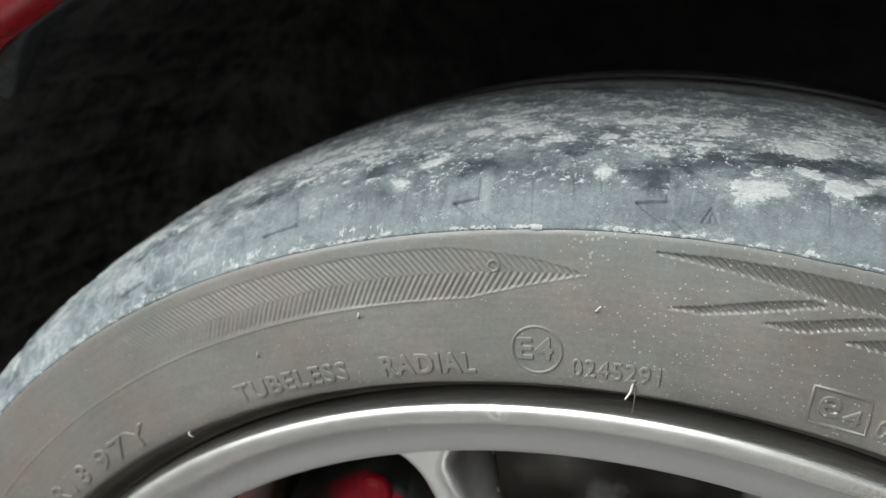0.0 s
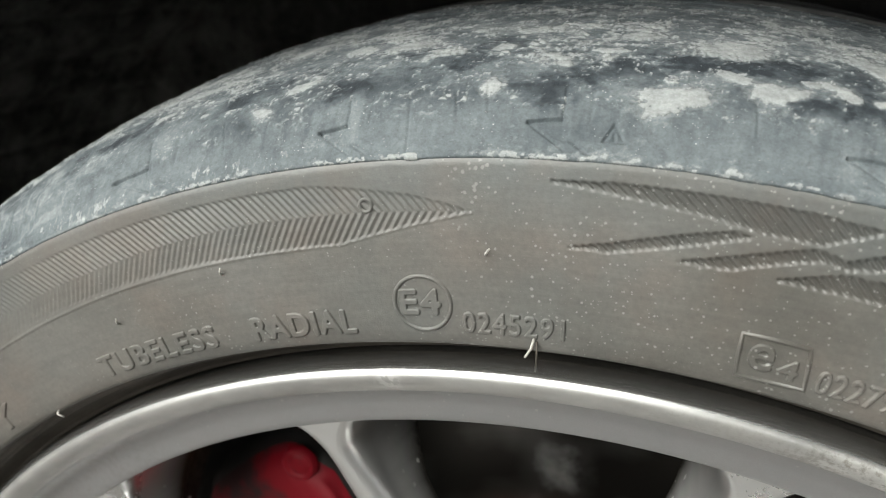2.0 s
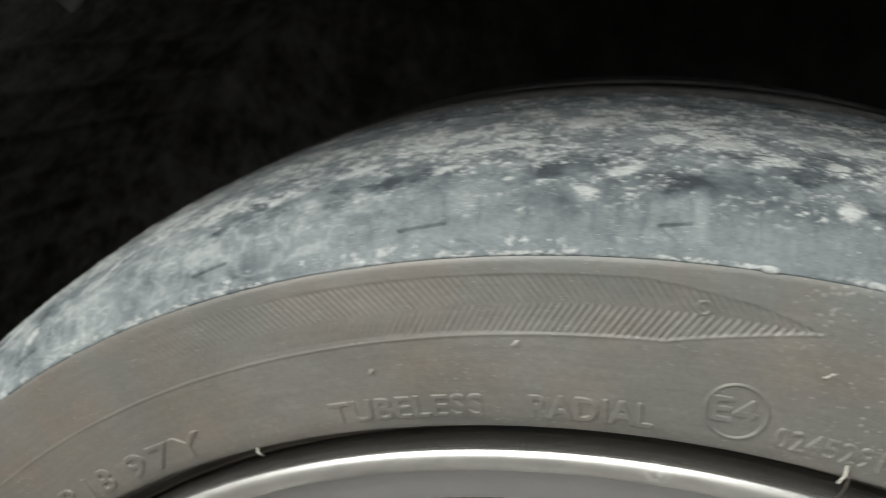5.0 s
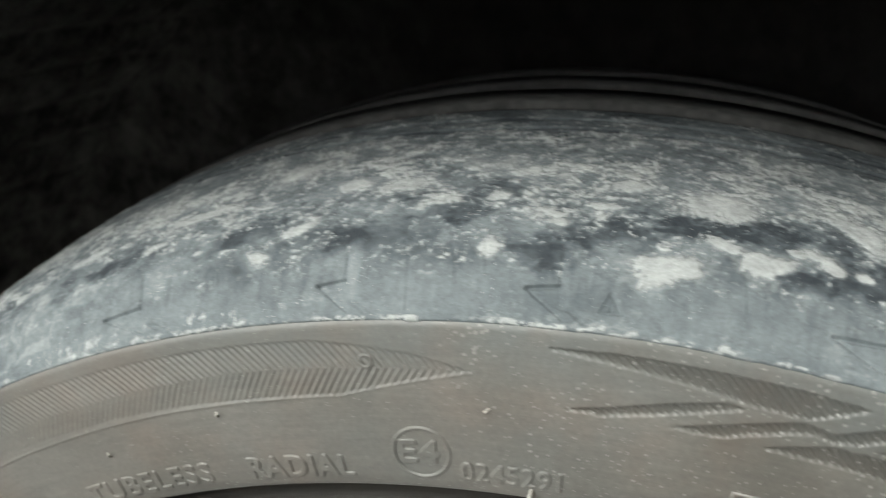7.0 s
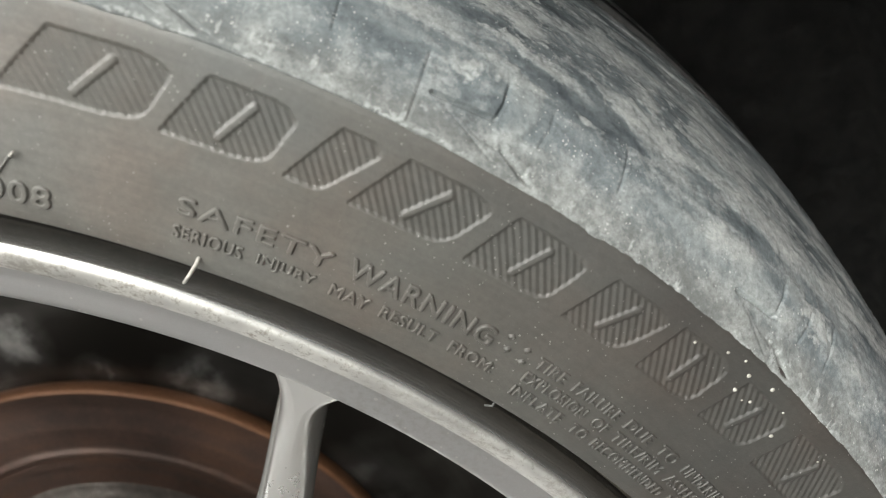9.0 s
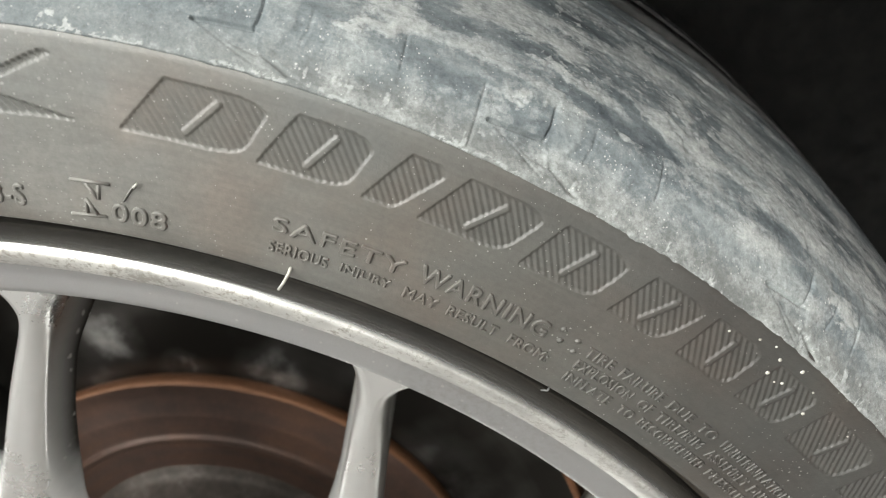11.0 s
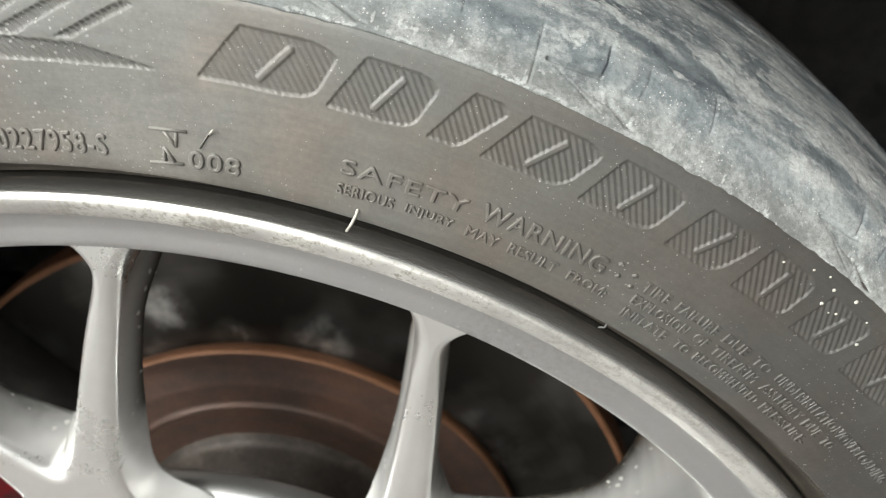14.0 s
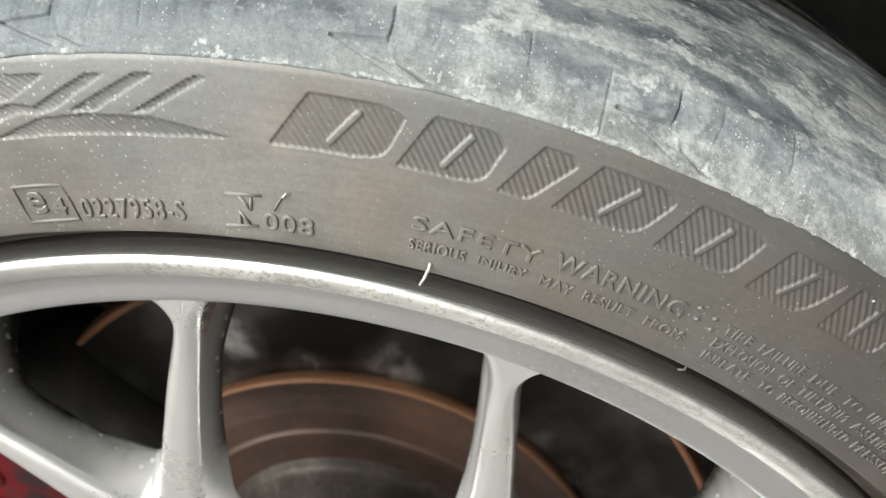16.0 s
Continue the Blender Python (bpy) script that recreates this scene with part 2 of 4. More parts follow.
def rubber_black():
    k = Mat("clean_black_rubber")
    n = k.noise(200, 4)
    k.set(Base_Color=k.ramp(n, (0.3, (0.035, 0.036, 0.036)), (0.7, (0.10, 0.10, 0.098))), Roughness=0.6)
    k.bump(n, 0.2, 0.0005)
    return k.m


def bead_rubber():
    k = Mat("dusty_bead_rubber")
    n, f = k.noise(40, 5, 0.6), k.noise(700, 4, 0.65)
    dust = k.ramp(k.math("ADD", n, k.math("MULTIPLY", k.math("SUBTRACT", f, 0.5), 0.5)), (0.3, (0.034, 0.029, 0.023)), (0.7, (0.090, 0.077, 0.062)))
    k.set(Base_Color=dust, Roughness=0.55, Specular_IOR_Level=0.5)
    k.bump(f, 0.25, 0.0003)
    return k.m


def silver_paint():
    k = Mat("silver_wheel_paint")
    film, dirt, flake = k.noise(35, 5, 0.6), k.noise(500, 4, 0.7), k.noise(4000, 1)
    col = k.mix(k.ramp(film, (0.4, 0.0), (0.8, 0.35)), (0.55, 0.55, 0.555), (0.42, 0.40, 0.375))
    col = k.mix(0.15, col, k.ramp(flake, (0.3, 0.6), (0.7, 1.0)), "MULTIPLY")
    grime = k.math("MULTIPLY", k.ramp(dirt, (0.45, 0.0), (0.7, 0.8)), k.ramp(k.noise(18, 3), (0.5, 0.0), (0.68, 0.4)))
    col = k.mix(grime, col, (0.30, 0.275, 0.24))
    specks = k.ramp(k.math("ADD", k.voronoi(300), k.math("MULTIPLY", k.noise(40, 3), 0.4)), (0.25, 1.0), (0.3, 0.0))
    col = k.mix(k.math("MULTIPLY", specks, 0.4), col, (0.75, 0.74, 0.7))
    k.set(Base_Color=col, Metallic=0.93, Roughness=k.ramp(k.math("ADD", film, k.math("MULTIPLY", dirt, 0.35)), (0.4, 0.36), (0.9, 0.50)), Coat_Weight=0.1, Coat_Roughness=0.2)
    k.bump(k.math("ADD", k.math("MULTIPLY", dirt, 0.4), specks), 0.08, 0.0002)
    return k.m


def dusty_shaded_silver():
    k = Mat("silver_paint_with_dust_and_shade")
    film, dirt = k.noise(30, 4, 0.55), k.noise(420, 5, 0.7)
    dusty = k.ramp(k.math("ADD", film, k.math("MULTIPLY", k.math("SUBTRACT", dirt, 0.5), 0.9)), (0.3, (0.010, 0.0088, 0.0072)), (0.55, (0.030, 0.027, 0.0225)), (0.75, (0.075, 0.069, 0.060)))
    # brake dust and painted shade darken the arm walls; painted skylight brightens the roots
    root_light = k.span(k.math("ADD", k.radius(0.0), k.math("MULTIPLY", k.math("SUBTRACT", k.noise(45, 3), 0.5), 0.05)), 0.168, 0.126)
    col = k.mix(root_light, dusty, (0.72, 0.72, 0.71))
    dots = k.math("ADD", k.math("ADD", k.voronoi(230), k.math("MULTIPLY", k.noise(900, 3), 0.35)), k.math("MULTIPLY", k.noise(60, 3), 0.5))
    # depth mask that serves both the brake dust and the painted shade
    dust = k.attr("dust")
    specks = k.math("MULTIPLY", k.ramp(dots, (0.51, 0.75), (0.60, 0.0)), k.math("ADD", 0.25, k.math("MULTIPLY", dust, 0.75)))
    # rusty water has run out of the corners by the rim
    stain = k.math("MULTIPLY", k.span(k.math("ADD", k.radius(0.0), k.math("MULTIPLY", k.math("SUBTRACT", k.noise(90, 4), 0.5), 0.016)), 0.196, 0.214), k.ramp(k.noise(35, 4), (0.40, 0.0), (0.62, 0.8)))
    col = k.mix(stain, col, (0.085, 0.042, 0.020))
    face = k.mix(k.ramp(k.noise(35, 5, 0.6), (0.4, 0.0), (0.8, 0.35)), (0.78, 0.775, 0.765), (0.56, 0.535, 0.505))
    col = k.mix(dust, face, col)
    grey = k.math("MULTIPLY", dust, k.math("SUBTRACT", 1.0, root_light))
    metal = k.math("SUBTRACT", 0.88, k.math("MAXIMUM", k.math("MULTIPLY", grey, 0.76), k.math("MULTIPLY", k.math("MAXIMUM", k.math("MULTIPLY", specks, 0.5), k.math("MULTIPLY", root_light, dust)), 0.72)))
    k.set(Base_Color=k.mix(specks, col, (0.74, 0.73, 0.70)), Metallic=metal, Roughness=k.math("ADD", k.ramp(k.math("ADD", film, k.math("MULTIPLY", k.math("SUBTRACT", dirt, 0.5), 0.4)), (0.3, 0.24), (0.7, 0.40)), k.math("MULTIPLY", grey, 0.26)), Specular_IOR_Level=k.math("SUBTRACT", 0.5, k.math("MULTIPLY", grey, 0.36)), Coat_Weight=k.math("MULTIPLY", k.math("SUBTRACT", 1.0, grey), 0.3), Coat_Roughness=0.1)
    k.bump(k.math("ADD", k.math("MULTIPLY", dirt, 0.4), specks), 0.07, 0.0003)
    return k.m


def polished_lip():
    k = Mat("brushed_rim_lip")
    wear, pit = k.noise(60, 6, 0.7), k.noise(1400, 5, 0.7)
    col = k.mix(k.ramp(wear, (0.42, 0.0), (0.7, 0.4)), (0.47, 0.465, 0.455), (0.37, 0.36, 0.34))
    dull = k.span(k.radius(), 0.2388, 0.2372)
    zone = k.math("MULTIPLY", k.math("MULTIPLY", k.ramp(k.noise(25, 3), (0.35, 0.3), (0.6, 1.0)), k.span(k.axis(0), -0.01, 0.06)), dull)
    oxide = k.math("MULTIPLY", k.ramp(k.noise(180, 4), (0.35, 0.45), (0.6, 0.9)), k.math("MAXIMUM", zone, k.math("MULTIPLY", dull, 0.45)))
    col = k.mix(k.math("MULTIPLY", oxide, 0.75), col, (0.78, 0.76, 0.72))
    spots = k.math("ADD", k.math("MULTIPLY", k.noise(620, 6, 0.75), 0.7), k.math("MULTIPLY", k.noise(90, 3), 0.3))
    rust = k.math("MULTIPLY", k.ramp(spots, (0.49, 0.0), (0.55, 0.55), (0.60, 0.9)), zone)
    col = k.mix(rust, col, (0.22, 0.19, 0.155))
    scuff = k.math("MULTIPLY", k.spot(-0.0492, 0.5310, 0.001, 0.0042), k.ramp(k.noise(500, 4), (0.47, 0.0), (0.52, 0.7)))
    col = k.mix(scuff, col, (0.78, 0.77, 0.75))
    k.set(Base_Color=col, Metallic=k.math("SUBTRACT", 0.90, k.math("MULTIPLY", oxide, 0.42)), Roughness=k.math("ADD", k.ramp(k.math("ADD", k.math("MULTIPLY", wear, 0.3), k.math("ADD", rust, oxide)), (0.1, 0.19), (1.2, 0.46)), k.math("MULTIPLY", k.span(k.radius(), 0.2392, 0.2370), 0.16)))
    k.bump(k.math("ADD", k.math("MULTIPLY", pit, 0.25), k.math("MULTIPLY", rust, -0.6)), 0.15, 0.0003)
    return k.m


def barrel_metal():
    k = Mat("grimy_wheel_barrel")
    n = k.noise(22, 5, 0.6)
    # dark grime; the palest patches are blurred reflections put into the colour
    col = k.ramp(n, (0.42, (0.012, 0.011, 0.010)), (0.58, (0.04, 0.037, 0.034)), (0.70, (0.20, 0.195, 0.19)))
    k.set(Base_Color=col, Metallic=0.1, Roughness=0.65)
    k.bump(k.noise(300, 4), 0.2, 0.0005)
    return k.m


def rusty_iron():
    k = Mat("rusty_brake_iron")
    n, f, ring = k.noise(45, 5, 0.65), k.noise(500, 4, 0.7), k.rings(170, 4, 0.7)
    mixed = k.math("ADD", k.math("MULTIPLY", n, 0.62), k.math("MULTIPLY", ring, 0.38))
    col = k.ramp(mixed, (0.36, (0.066, 0.044, 0.036)), (0.52, (0.108, 0.066, 0.051)), (0.70, (0.17, 0.092, 0.060)))
    col = k.mix(k.math("MULTIPLY", k.span(k.radius(), 0.1166, 0.1184), 0.6), col, (0.30, 0.130, 0.055))
    k.set(Base_Color=k.mix(0.5, col, k.ramp(f, (0.3, 0.5), (0.7, 1.0)), "MULTIPLY"), Metallic=0.35, Roughness=k.ramp(ring, (0.35, 0.42), (0.65, 0.62)))
    k.bump(k.math("ADD", k.math("MULTIPLY", f, 0.6), ring), 0.35, 0.0006)
    return k.m


def stained_iron():
    k = Mat("stained_grey_iron")
    n, f = k.noise(55, 6, 0.7), k.noise(380, 5, 0.7)
    col = k.ramp(k.math("ADD", n, k.math("MULTIPLY", k.math("SUBTRACT", f, 0.5), 0.6)), (0.3, (0.045, 0.036, 0.031)), (0.55, (0.085, 0.070, 0.060)), (0.75, (0.17, 0.155, 0.14)))
    k.set(Base_Color=col, Metallic=0.3, Roughness=0.5)
    k.bump(f, 0.4, 0.0008)
    return k.m


def glinting_steel():
    k = Mat("worn_steel_painted_glints")
    n, ring = k.noise(26, 2.5, 0.5), k.rings(300, 3, 0.5)
    worn = k.math("ADD", n, k.math("MULTIPLY", k.math("SUBTRACT", ring, 0.5), 0.07))
    # blurred reflections painted in as pale spots with noisy edges
    glint_noise = k.ramp(k.noise(80, 3, 0.6), (0.35, 0.08), (0.62, 0.30))
    for x, z, r in ((-0.014, 0.437, 0.020), (0.011, 0.4225, 0.016), (0.047, 0.416, 0.019), (0.114, 0.347, 0.026)):
        worn = k.math("ADD", worn, k.math("MULTIPLY", k.spot(x, z, 0.0, r), glint_noise))
    # the pale end of this ramp colours in those reflections
    col = k.ramp(worn, (0.47, (0.036, 0.033, 0.029)), (0.66, (0.095, 0.090, 0.084)), (0.88, (0.52, 0.515, 0.50)))
    k.set(Base_Color=col, Metallic=0.85, Roughness=0.32)
    k.bump(ring, 0.10, 0.0003)
    return k.m


def red_paint(name, dirt_level, rough, tone, gloss=1.0, patch=70, clean=None):
    k = Mat(name)
    n = k.noise(patch, 5, 0.6)
    if clean:
        n = k.math("SUBTRACT", n, k.math("MULTIPLY", k.spot(*clean), 0.17))
    col = k.mix(k.ramp(n, (0.45 - 0.03 * (1 - gloss), 0.0), (0.7 - 0.12 * (1 - gloss), dirt_level)), tone, (0.028, 0.016, 0.016))
    scratch = k.ramp(k.noise(300, 3, 0.7, at=k.stretch(1, 1, 0.15)), (0.66, 0.0), (0.7, 0.5 * gloss))
    k.set(Base_Color=k.mix(scratch, col, (0.55, 0.3, 0.3)), Roughness=rough, Specular_IOR_Level=0.2 + 0.3 * gloss, Coat_Weight=0.6 * gloss, Coat_Roughness=0.12)
    k.bump(k.noise(400, 3), 0.05, 0.0004)
    return k.m


def liner_felt():
    k = Mat("black_arch_liner")
    v = k.voronoi(95, feature="SMOOTH_F1")
    n = k.noise(60, 5, 0.65)
    felt = k.ramp(n, (0.35, (0.007, 0.007, 0.007)), (0.7, (0.025, 0.0245, 0.023)))
    # road dust thrown on the front half
    dust = k.math("MULTIPLY", k.span(k.axis(0), -0.06, -0.36), k.ramp(k.noise(38, 6, 0.7), (0.38, 0.15), (0.65, 0.9)))
    k.set(Base_Color=k.mix(dust, felt, (0.23, 0.23, 0.215)), Roughness=0.85)
    k.bump(k.math("ADD", v, k.math("MULTIPLY", k.noise(500, 4), 0.3)), 0.8, 0.004)
    return k.m


def black_plastic():
    k = Mat("scuffed_black_plastic")
    n = k.noise(180, 5, 0.7)
    k.set(Base_Color=k.ramp(n, (0.45, (0.012, 0.012, 0.013)), (0.8, (0.08, 0.077, 0.075))), Roughness=k.ramp(n, (0.3, 0.3), (0.7, 0.6)))
    k.bump(n, 0.3, 0.001)
    return k.m


def concrete():
    k = Mat("worn_grey_concrete")
    v, n = k.voronoi(160), k.noise(3, 6, 0.6)
    col = k.mix(0.5, k.ramp(n, (0.3, (0.13, 0.127, 0.12)), (0.7, (0.21, 0.205, 0.195))), k.ramp(v, (0.1, 1.0), (0.6, 0.7)), "MULTIPLY")
    k.set(Base_Color=col, Roughness=0.9)
    k.bump(v, 0.6, 0.003)
    return k.m


def pale_hair():
    k = Mat("pale_dusty_rubber")
    k.set(Base_Color=k.ramp(k.noise(900, 3), (0.3, (0.3, 0.29, 0.26)), (0.7, (0.5, 0.48, 0.44))), Roughness=0.7)
    return k.m


SIDEWALL, TREAD, BLACK, BEAD, SILVER, LIP = rubber_sidewall(), rubber_tread(), rubber_black(), bead_rubber(), silver_paint(), polished_lip()
SPOKE_PAINT, STEEL, BARREL, RUST, LINER, PLASTIC, CONCRETE, HAIR = dusty_shaded_silver(), glinting_steel(), barrel_metal(), rusty_iron(), liner_felt(), black_plastic(), concrete(), pale_hair()
STAINED = stained_iron()
CAR_RED, CALIPER_RED = red_paint("red_car_paint", 0.15, 0.25, (0.50, 0.012, 0.022)), red_paint("dull_red_caliper_paint", 0.97, 0.5, (0.19, 0.0025, 0.009), 0.0, 40, (-0.098, 0.444, 0.004, 0.028))

# ================================================================ ground
bm = bmesh.new()
bmesh.ops.create_grid(bm, x_segments=40, y_segments=40, size=400)
ground = part("ground", bm, CONCRETE, smooth=False)
tagged(ground, "grey worn concrete under the parked car", "ground", kind="structure")

# ================================================================ the wheel and its tyre

SIDE = curve_profile([(0.0034, 0.2466), (0.0010, 0.2468), (-0.0008, 0.2470), (-0.0018, 0.2474), (-0.0024, 0.2482), (-0.0029, 0.2510), (-0.0030, 0.257), (-0.0030, 0.263),
                      (-0.0028, 0.271), (-0.0022, 0.279), (-0.0015, 0.2852), (-0.0010, 0.2864), (0.0004, 0.2878)], 0.00025)
SHOULDER = curve_profile([(0.0010, 0.2850), (-0.0011, 0.2856), (-0.0006, 0.2872), (0.0030, 0.2915), (0.0082, 0.2968), (0.0125, 0.2993), (0.0170, 0.3012),
                          (0.0240, 0.3034), (0.0340, 0.3054), (0.0450, 0.3071), (0.0580, 0.3087), (0.0730, 0.3099), (0.0830, 0.3103)], 0.00021)
SHOULDER = np.concatenate([SHOULDER[:80], SHOULDER[80:150:2], SHOULDER[150:250:2], SHOULDER[250::4], SHOULDER[-1:]])
A0, A1 = -64.0, 72.0


def side_depth(r):
    """The depth y of the sidewall at the radius r."""
    return np.interp(r, SIDE[20:, 1], SIDE[20:, 0])


def inside(poly, th, r):
    """Which points (degrees, mm) lie in a polygon."""
    hit = np.zeros(th.shape, bool)
    for (x0, y0), (x1, y1) in zip(poly, poly[1:] + poly[:1]):
        if y0 == y1:
            continue
        cross = ((y0 > r) != (y1 > r)) & (th < (x1 - x0) * (r - y0) / (y1 - y0) + x0)
        hit ^= cross
    return hit


def soften(mask, n=1):
    f = mask.astype(np.float32)
    for _ in range(n):
        f = (np.roll(f, 1, 0) + np.roll(f, -1, 0) + 2 * f) / 4
        f = (np.roll(f, 1, 1) + np.roll(f, -1, 1) + 2 * f) / 4
    return f


def line_depth(th, r, pts, width):
    """1 on a polyline of (degrees, mm), falling to 0 at its width (mm)."""
    best = np.full(th.shape, 9.0, np.float32)
    for (a, b), (c, d) in zip(pts, pts[1:]):
        k = math.radians(1) * (b + d) / 2
        px, py, vx, vy = (th - a) * k, r - b, (c - a) * k, d - b
        s = np.clip((px * vx + py * vy) / (vx * vx + vy * vy + 1e-9), 0, 1)
        best = np.minimum(best, np.hypot(px - s * vx, py - s * vy))
    return 1 - smoothstep(width * 0.35, width, best)


# hatched ornaments: corner points in degrees and mm of radius
CHEVRON = [(-6.4, 276.2), (-9.0, 279.6), (-13.2, 282.5), (-46.0, 282.5), (-46.0, 270.3), (-12.4, 270.2)]
FLAMES = [[(-3.7, 282.7), (-1.3, 283.0), (2.9, 283.2), (5.2, 283.2), (8.1, 282.7), (6.25, 278.2), (4.2, 278.2), (2.2, 279.4), (-0.15, 280.7)],
          [(-2.8, 270.3), (-1.05, 271.9), (0.7, 274.2), (2.2, 276.2), (3.35, 277.6), (4.06, 277.1), (2.25, 274.2), (0.76, 272.2), (-1.03, 270.2)],
          [(1.5, 270.4), (3.4, 273.0), (5.4, 276.2), (6.1, 277.3), (7.2, 276.4), (9.9, 282.7), (10.7, 282.7), (8.2, 276.0), (7.2, 274.9), (6.45, 275.5), (5.5, 274.1), (4.5, 272.4), (3.5, 270.6), (2.4, 270.2)],
          [(8.8, 275.3), (9.9, 275.3), (12.7, 282.8), (11.9, 282.8)],
          [(11.6, 275.2), (12.3, 275.4), (14.9, 282.7), (14.4, 282.8)],
          [(5.0, 270.4), (7.2, 273.9), (9.6, 274.6), (12.5, 274.0), (15.8, 270.8)]]
# a row of slanted plain blocks: foot start, foot end, head start, head end in degrees
BLOCKS = [(17.4, 22.3, 19.0, 22.9), (22.8, 26.5, 24.0, 27.0), (27.1, 28.7, 28.4, 29.9), (29.5, 33.3, 30.8, 34.1), (34.1, 37.6, 35.0, 38.1),
          (38.5, 41.3, 39.3, 42.0), (42.3, 45.2, 42.6, 45.3), (46.0, 48.6, 46.3, 49.0), (49.6, 53.2, 49.9, 53.6), (54.0, 57.4, 54.4, 57.8), (58.2, 61.0, 58.6, 61.4)]


def block_shape(f0, f1, h0, h1):
    """A slanted block with its far corners cut, and the slanted bar that parts it."""
    w = f1 - f0
    out = [(f0, 270.9), (f1 - 0.30 * w, 270.9), (f1 - 0.12 * w, 271.4), (f1 - 0.03 * w, 272.3), (f1 + 0.14 * (h1 - f1), 273.6), (f1 + 0.85 * (h1 - f1), 279.2), (h1 - 0.02 * w, 280.4), (h1 - 0.10 * w, 281.5), (h1 - 0.26 * w, 282.2), (h0, 282.2)]
    m0, m1 = f0 + 0.52 * w, h0 + 0.52 * (h1 - h0)
    bar = [(m0, 273.0), (m1, 279.6)] if w > 2 else None
    return out, bar


def hatch(phase, sink=0.05, cut=0.36):
    """Depth in mm of sunken hatching: broad ribs between narrow cuts."""
    k = np.abs((phase % 1.0) - 0.5) * 2
    return -sink - cut * smoothstep(0.28, 0.72, k)


def build_sidewall(tyre):
    th = np.linspace(A0, A1, int(math.radians(A1 - A0) * 0.267 / 0.00021))
    T, Rr = np.meshgrid(th, SIDE[:, 1] * 1000)
    U = np.radians(T) * 267.0
    H = np.zeros(T.shape, np.float32)
    sunk = np.zeros(T.shape, np.float32)
    # the rows that turn in to the rim carry no ornament
    live = (np.arange(len(SIDE)) > 24)[:, None]
    # chevron panel, two ways of hatching either side of a centre line
    m = inside(CHEVRON, T, Rr)
    worn = smoothstep(-40, -27, T) * live
    mid = np.interp(T, [-46, -26, -17, -13, -6.4], [275.2, 275.8, 276.7, 276.5, 276.2])
    wave = np.where(Rr > mid, U + 0.72 * (Rr - mid), U - 0.66 * (Rr - mid))
    H += soften(m) * worn * (0.40 + 0.45 * smoothstep(-36, -9, T)) * hatch(wave / 1.6) * np.where(Rr > mid, 1.0, 0.85)
    for poly in FLAMES:
        f = soften(inside(poly, T, Rr) & live)
        sunk = np.maximum(sunk, f)
        H += f * hatch((U + 1.1 * Rr) / 1.75, 0.14, 0.48)
    for b in BLOCKS:
        poly, bar = block_shape(*b)
        f = soften(inside(poly, T, Rr) & live)
        if bar:
            f = f * (1 - line_depth(T, Rr, bar, 1.0))
        sunk = np.maximum(sunk, f)
        H += f * hatch((0.81 * U + 0.59 * Rr) / 1.25, 0.26, 0.17)
    # moulding lines
    H += 0.14 * line_depth(T, Rr, [(-64, 267.6), (-49, 268.0), (-32, 269.0), (-20, 269.6), (-12.4, 270.1), (-6.4, 276.2)], 0.45) * live
    H += (0.16 * (fractal(U / 9, Rr / 9, 5, 3) - 0.5) + 0.04 * (fractal(U / 1.2, Rr / 1.2, 9, 3) - 0.5)) * live
    r = (Rr / 1000)
    y = SIDE[:, 0][:, None] - H / 1000
    P = np.stack([r * np.sin(np.radians(T)), y, ZC + r * np.cos(np.radians(T))], axis=-1)
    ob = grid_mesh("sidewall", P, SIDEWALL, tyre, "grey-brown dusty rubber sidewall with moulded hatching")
    ob.data.attributes.new("ornament", "FLOAT", "POINT").data.foreach_set("value", np.ascontiguousarray(sunk, dtype=np.float32).ravel())
    return ob


# pale dried mud: degrees, place along the shoulder, half length and half height in mm, and lean
PALE_FRONT = [(-20.0, 39.3, 8.0, 2.3, 0.25), (-14.4, 25.9, 3.7, 1.6, 0.35), (-15.9, 18.2, 2.4, 1.8, -0.4), (-12.8, 42.5, 3.4, 2.6, 0.2), (-16.2, 55.0, 6.0, 4.0, 0.1),
              (-17.6, 22.0, 1.3, 0.9, 0.0), (-19.1, 23.0, 1.3, 0.9, 0.1), (-22.0, 29.0, 4.0, 1.3, 0.4), (-26.5, 35.5, 5.0, 2.0, 0.3), (-34.0, 32.5, 4.5, 1.5, 0.5),
              (-40.6, 27.0, 6.0, 1.4, 0.9), (-46.2, 16.0, 3.0, 1.6, 0.6), (-30.5, 28.5, 2.6, 1.2, 0.4), (-38.0, 47.0, 8.0, 3.0, 0.3), (-48.5, 25.5, 6.0, 1.4, 0.6)]
PALE_TOP = [(-6.0, 19.3, 1.9, 2.4, 0.0), (-6.1, 35.3, 2.0, 1.8, 0.0), (-2.0, 33.0, 2.9, 1.2, 0.0), (0.5, 17.9, 6.6, 3.3, 0.22), (2.6, 25.4, 4.4, 1.8, -0.25),
            (4.0, 22.2, 3.9, 2.9, 0.25), (5.0, 27.0, 1.6, 1.0, 0.0), (6.1, 25.6, 3.6, 2.4, -0.5), (7.6, 38.0, 5.5, 4.5, -1.0), (7.3, 24.2, 1.8, 1.6, 0.0), (2.2, 37.0, 7.0, 4.5, 0.0), (-10.2, 41.0, 5.0, 3.0, 0.1),
            (-0.9, 42.5, 4.0, 2.0, 0.0), (11.0, 27.0, 3.0, 5.0, 0.0), (13.6, 25.0, 5.0, 4.0, -0.2), (-3.6, 27.0, 2.0, 1.5, 0.0)]
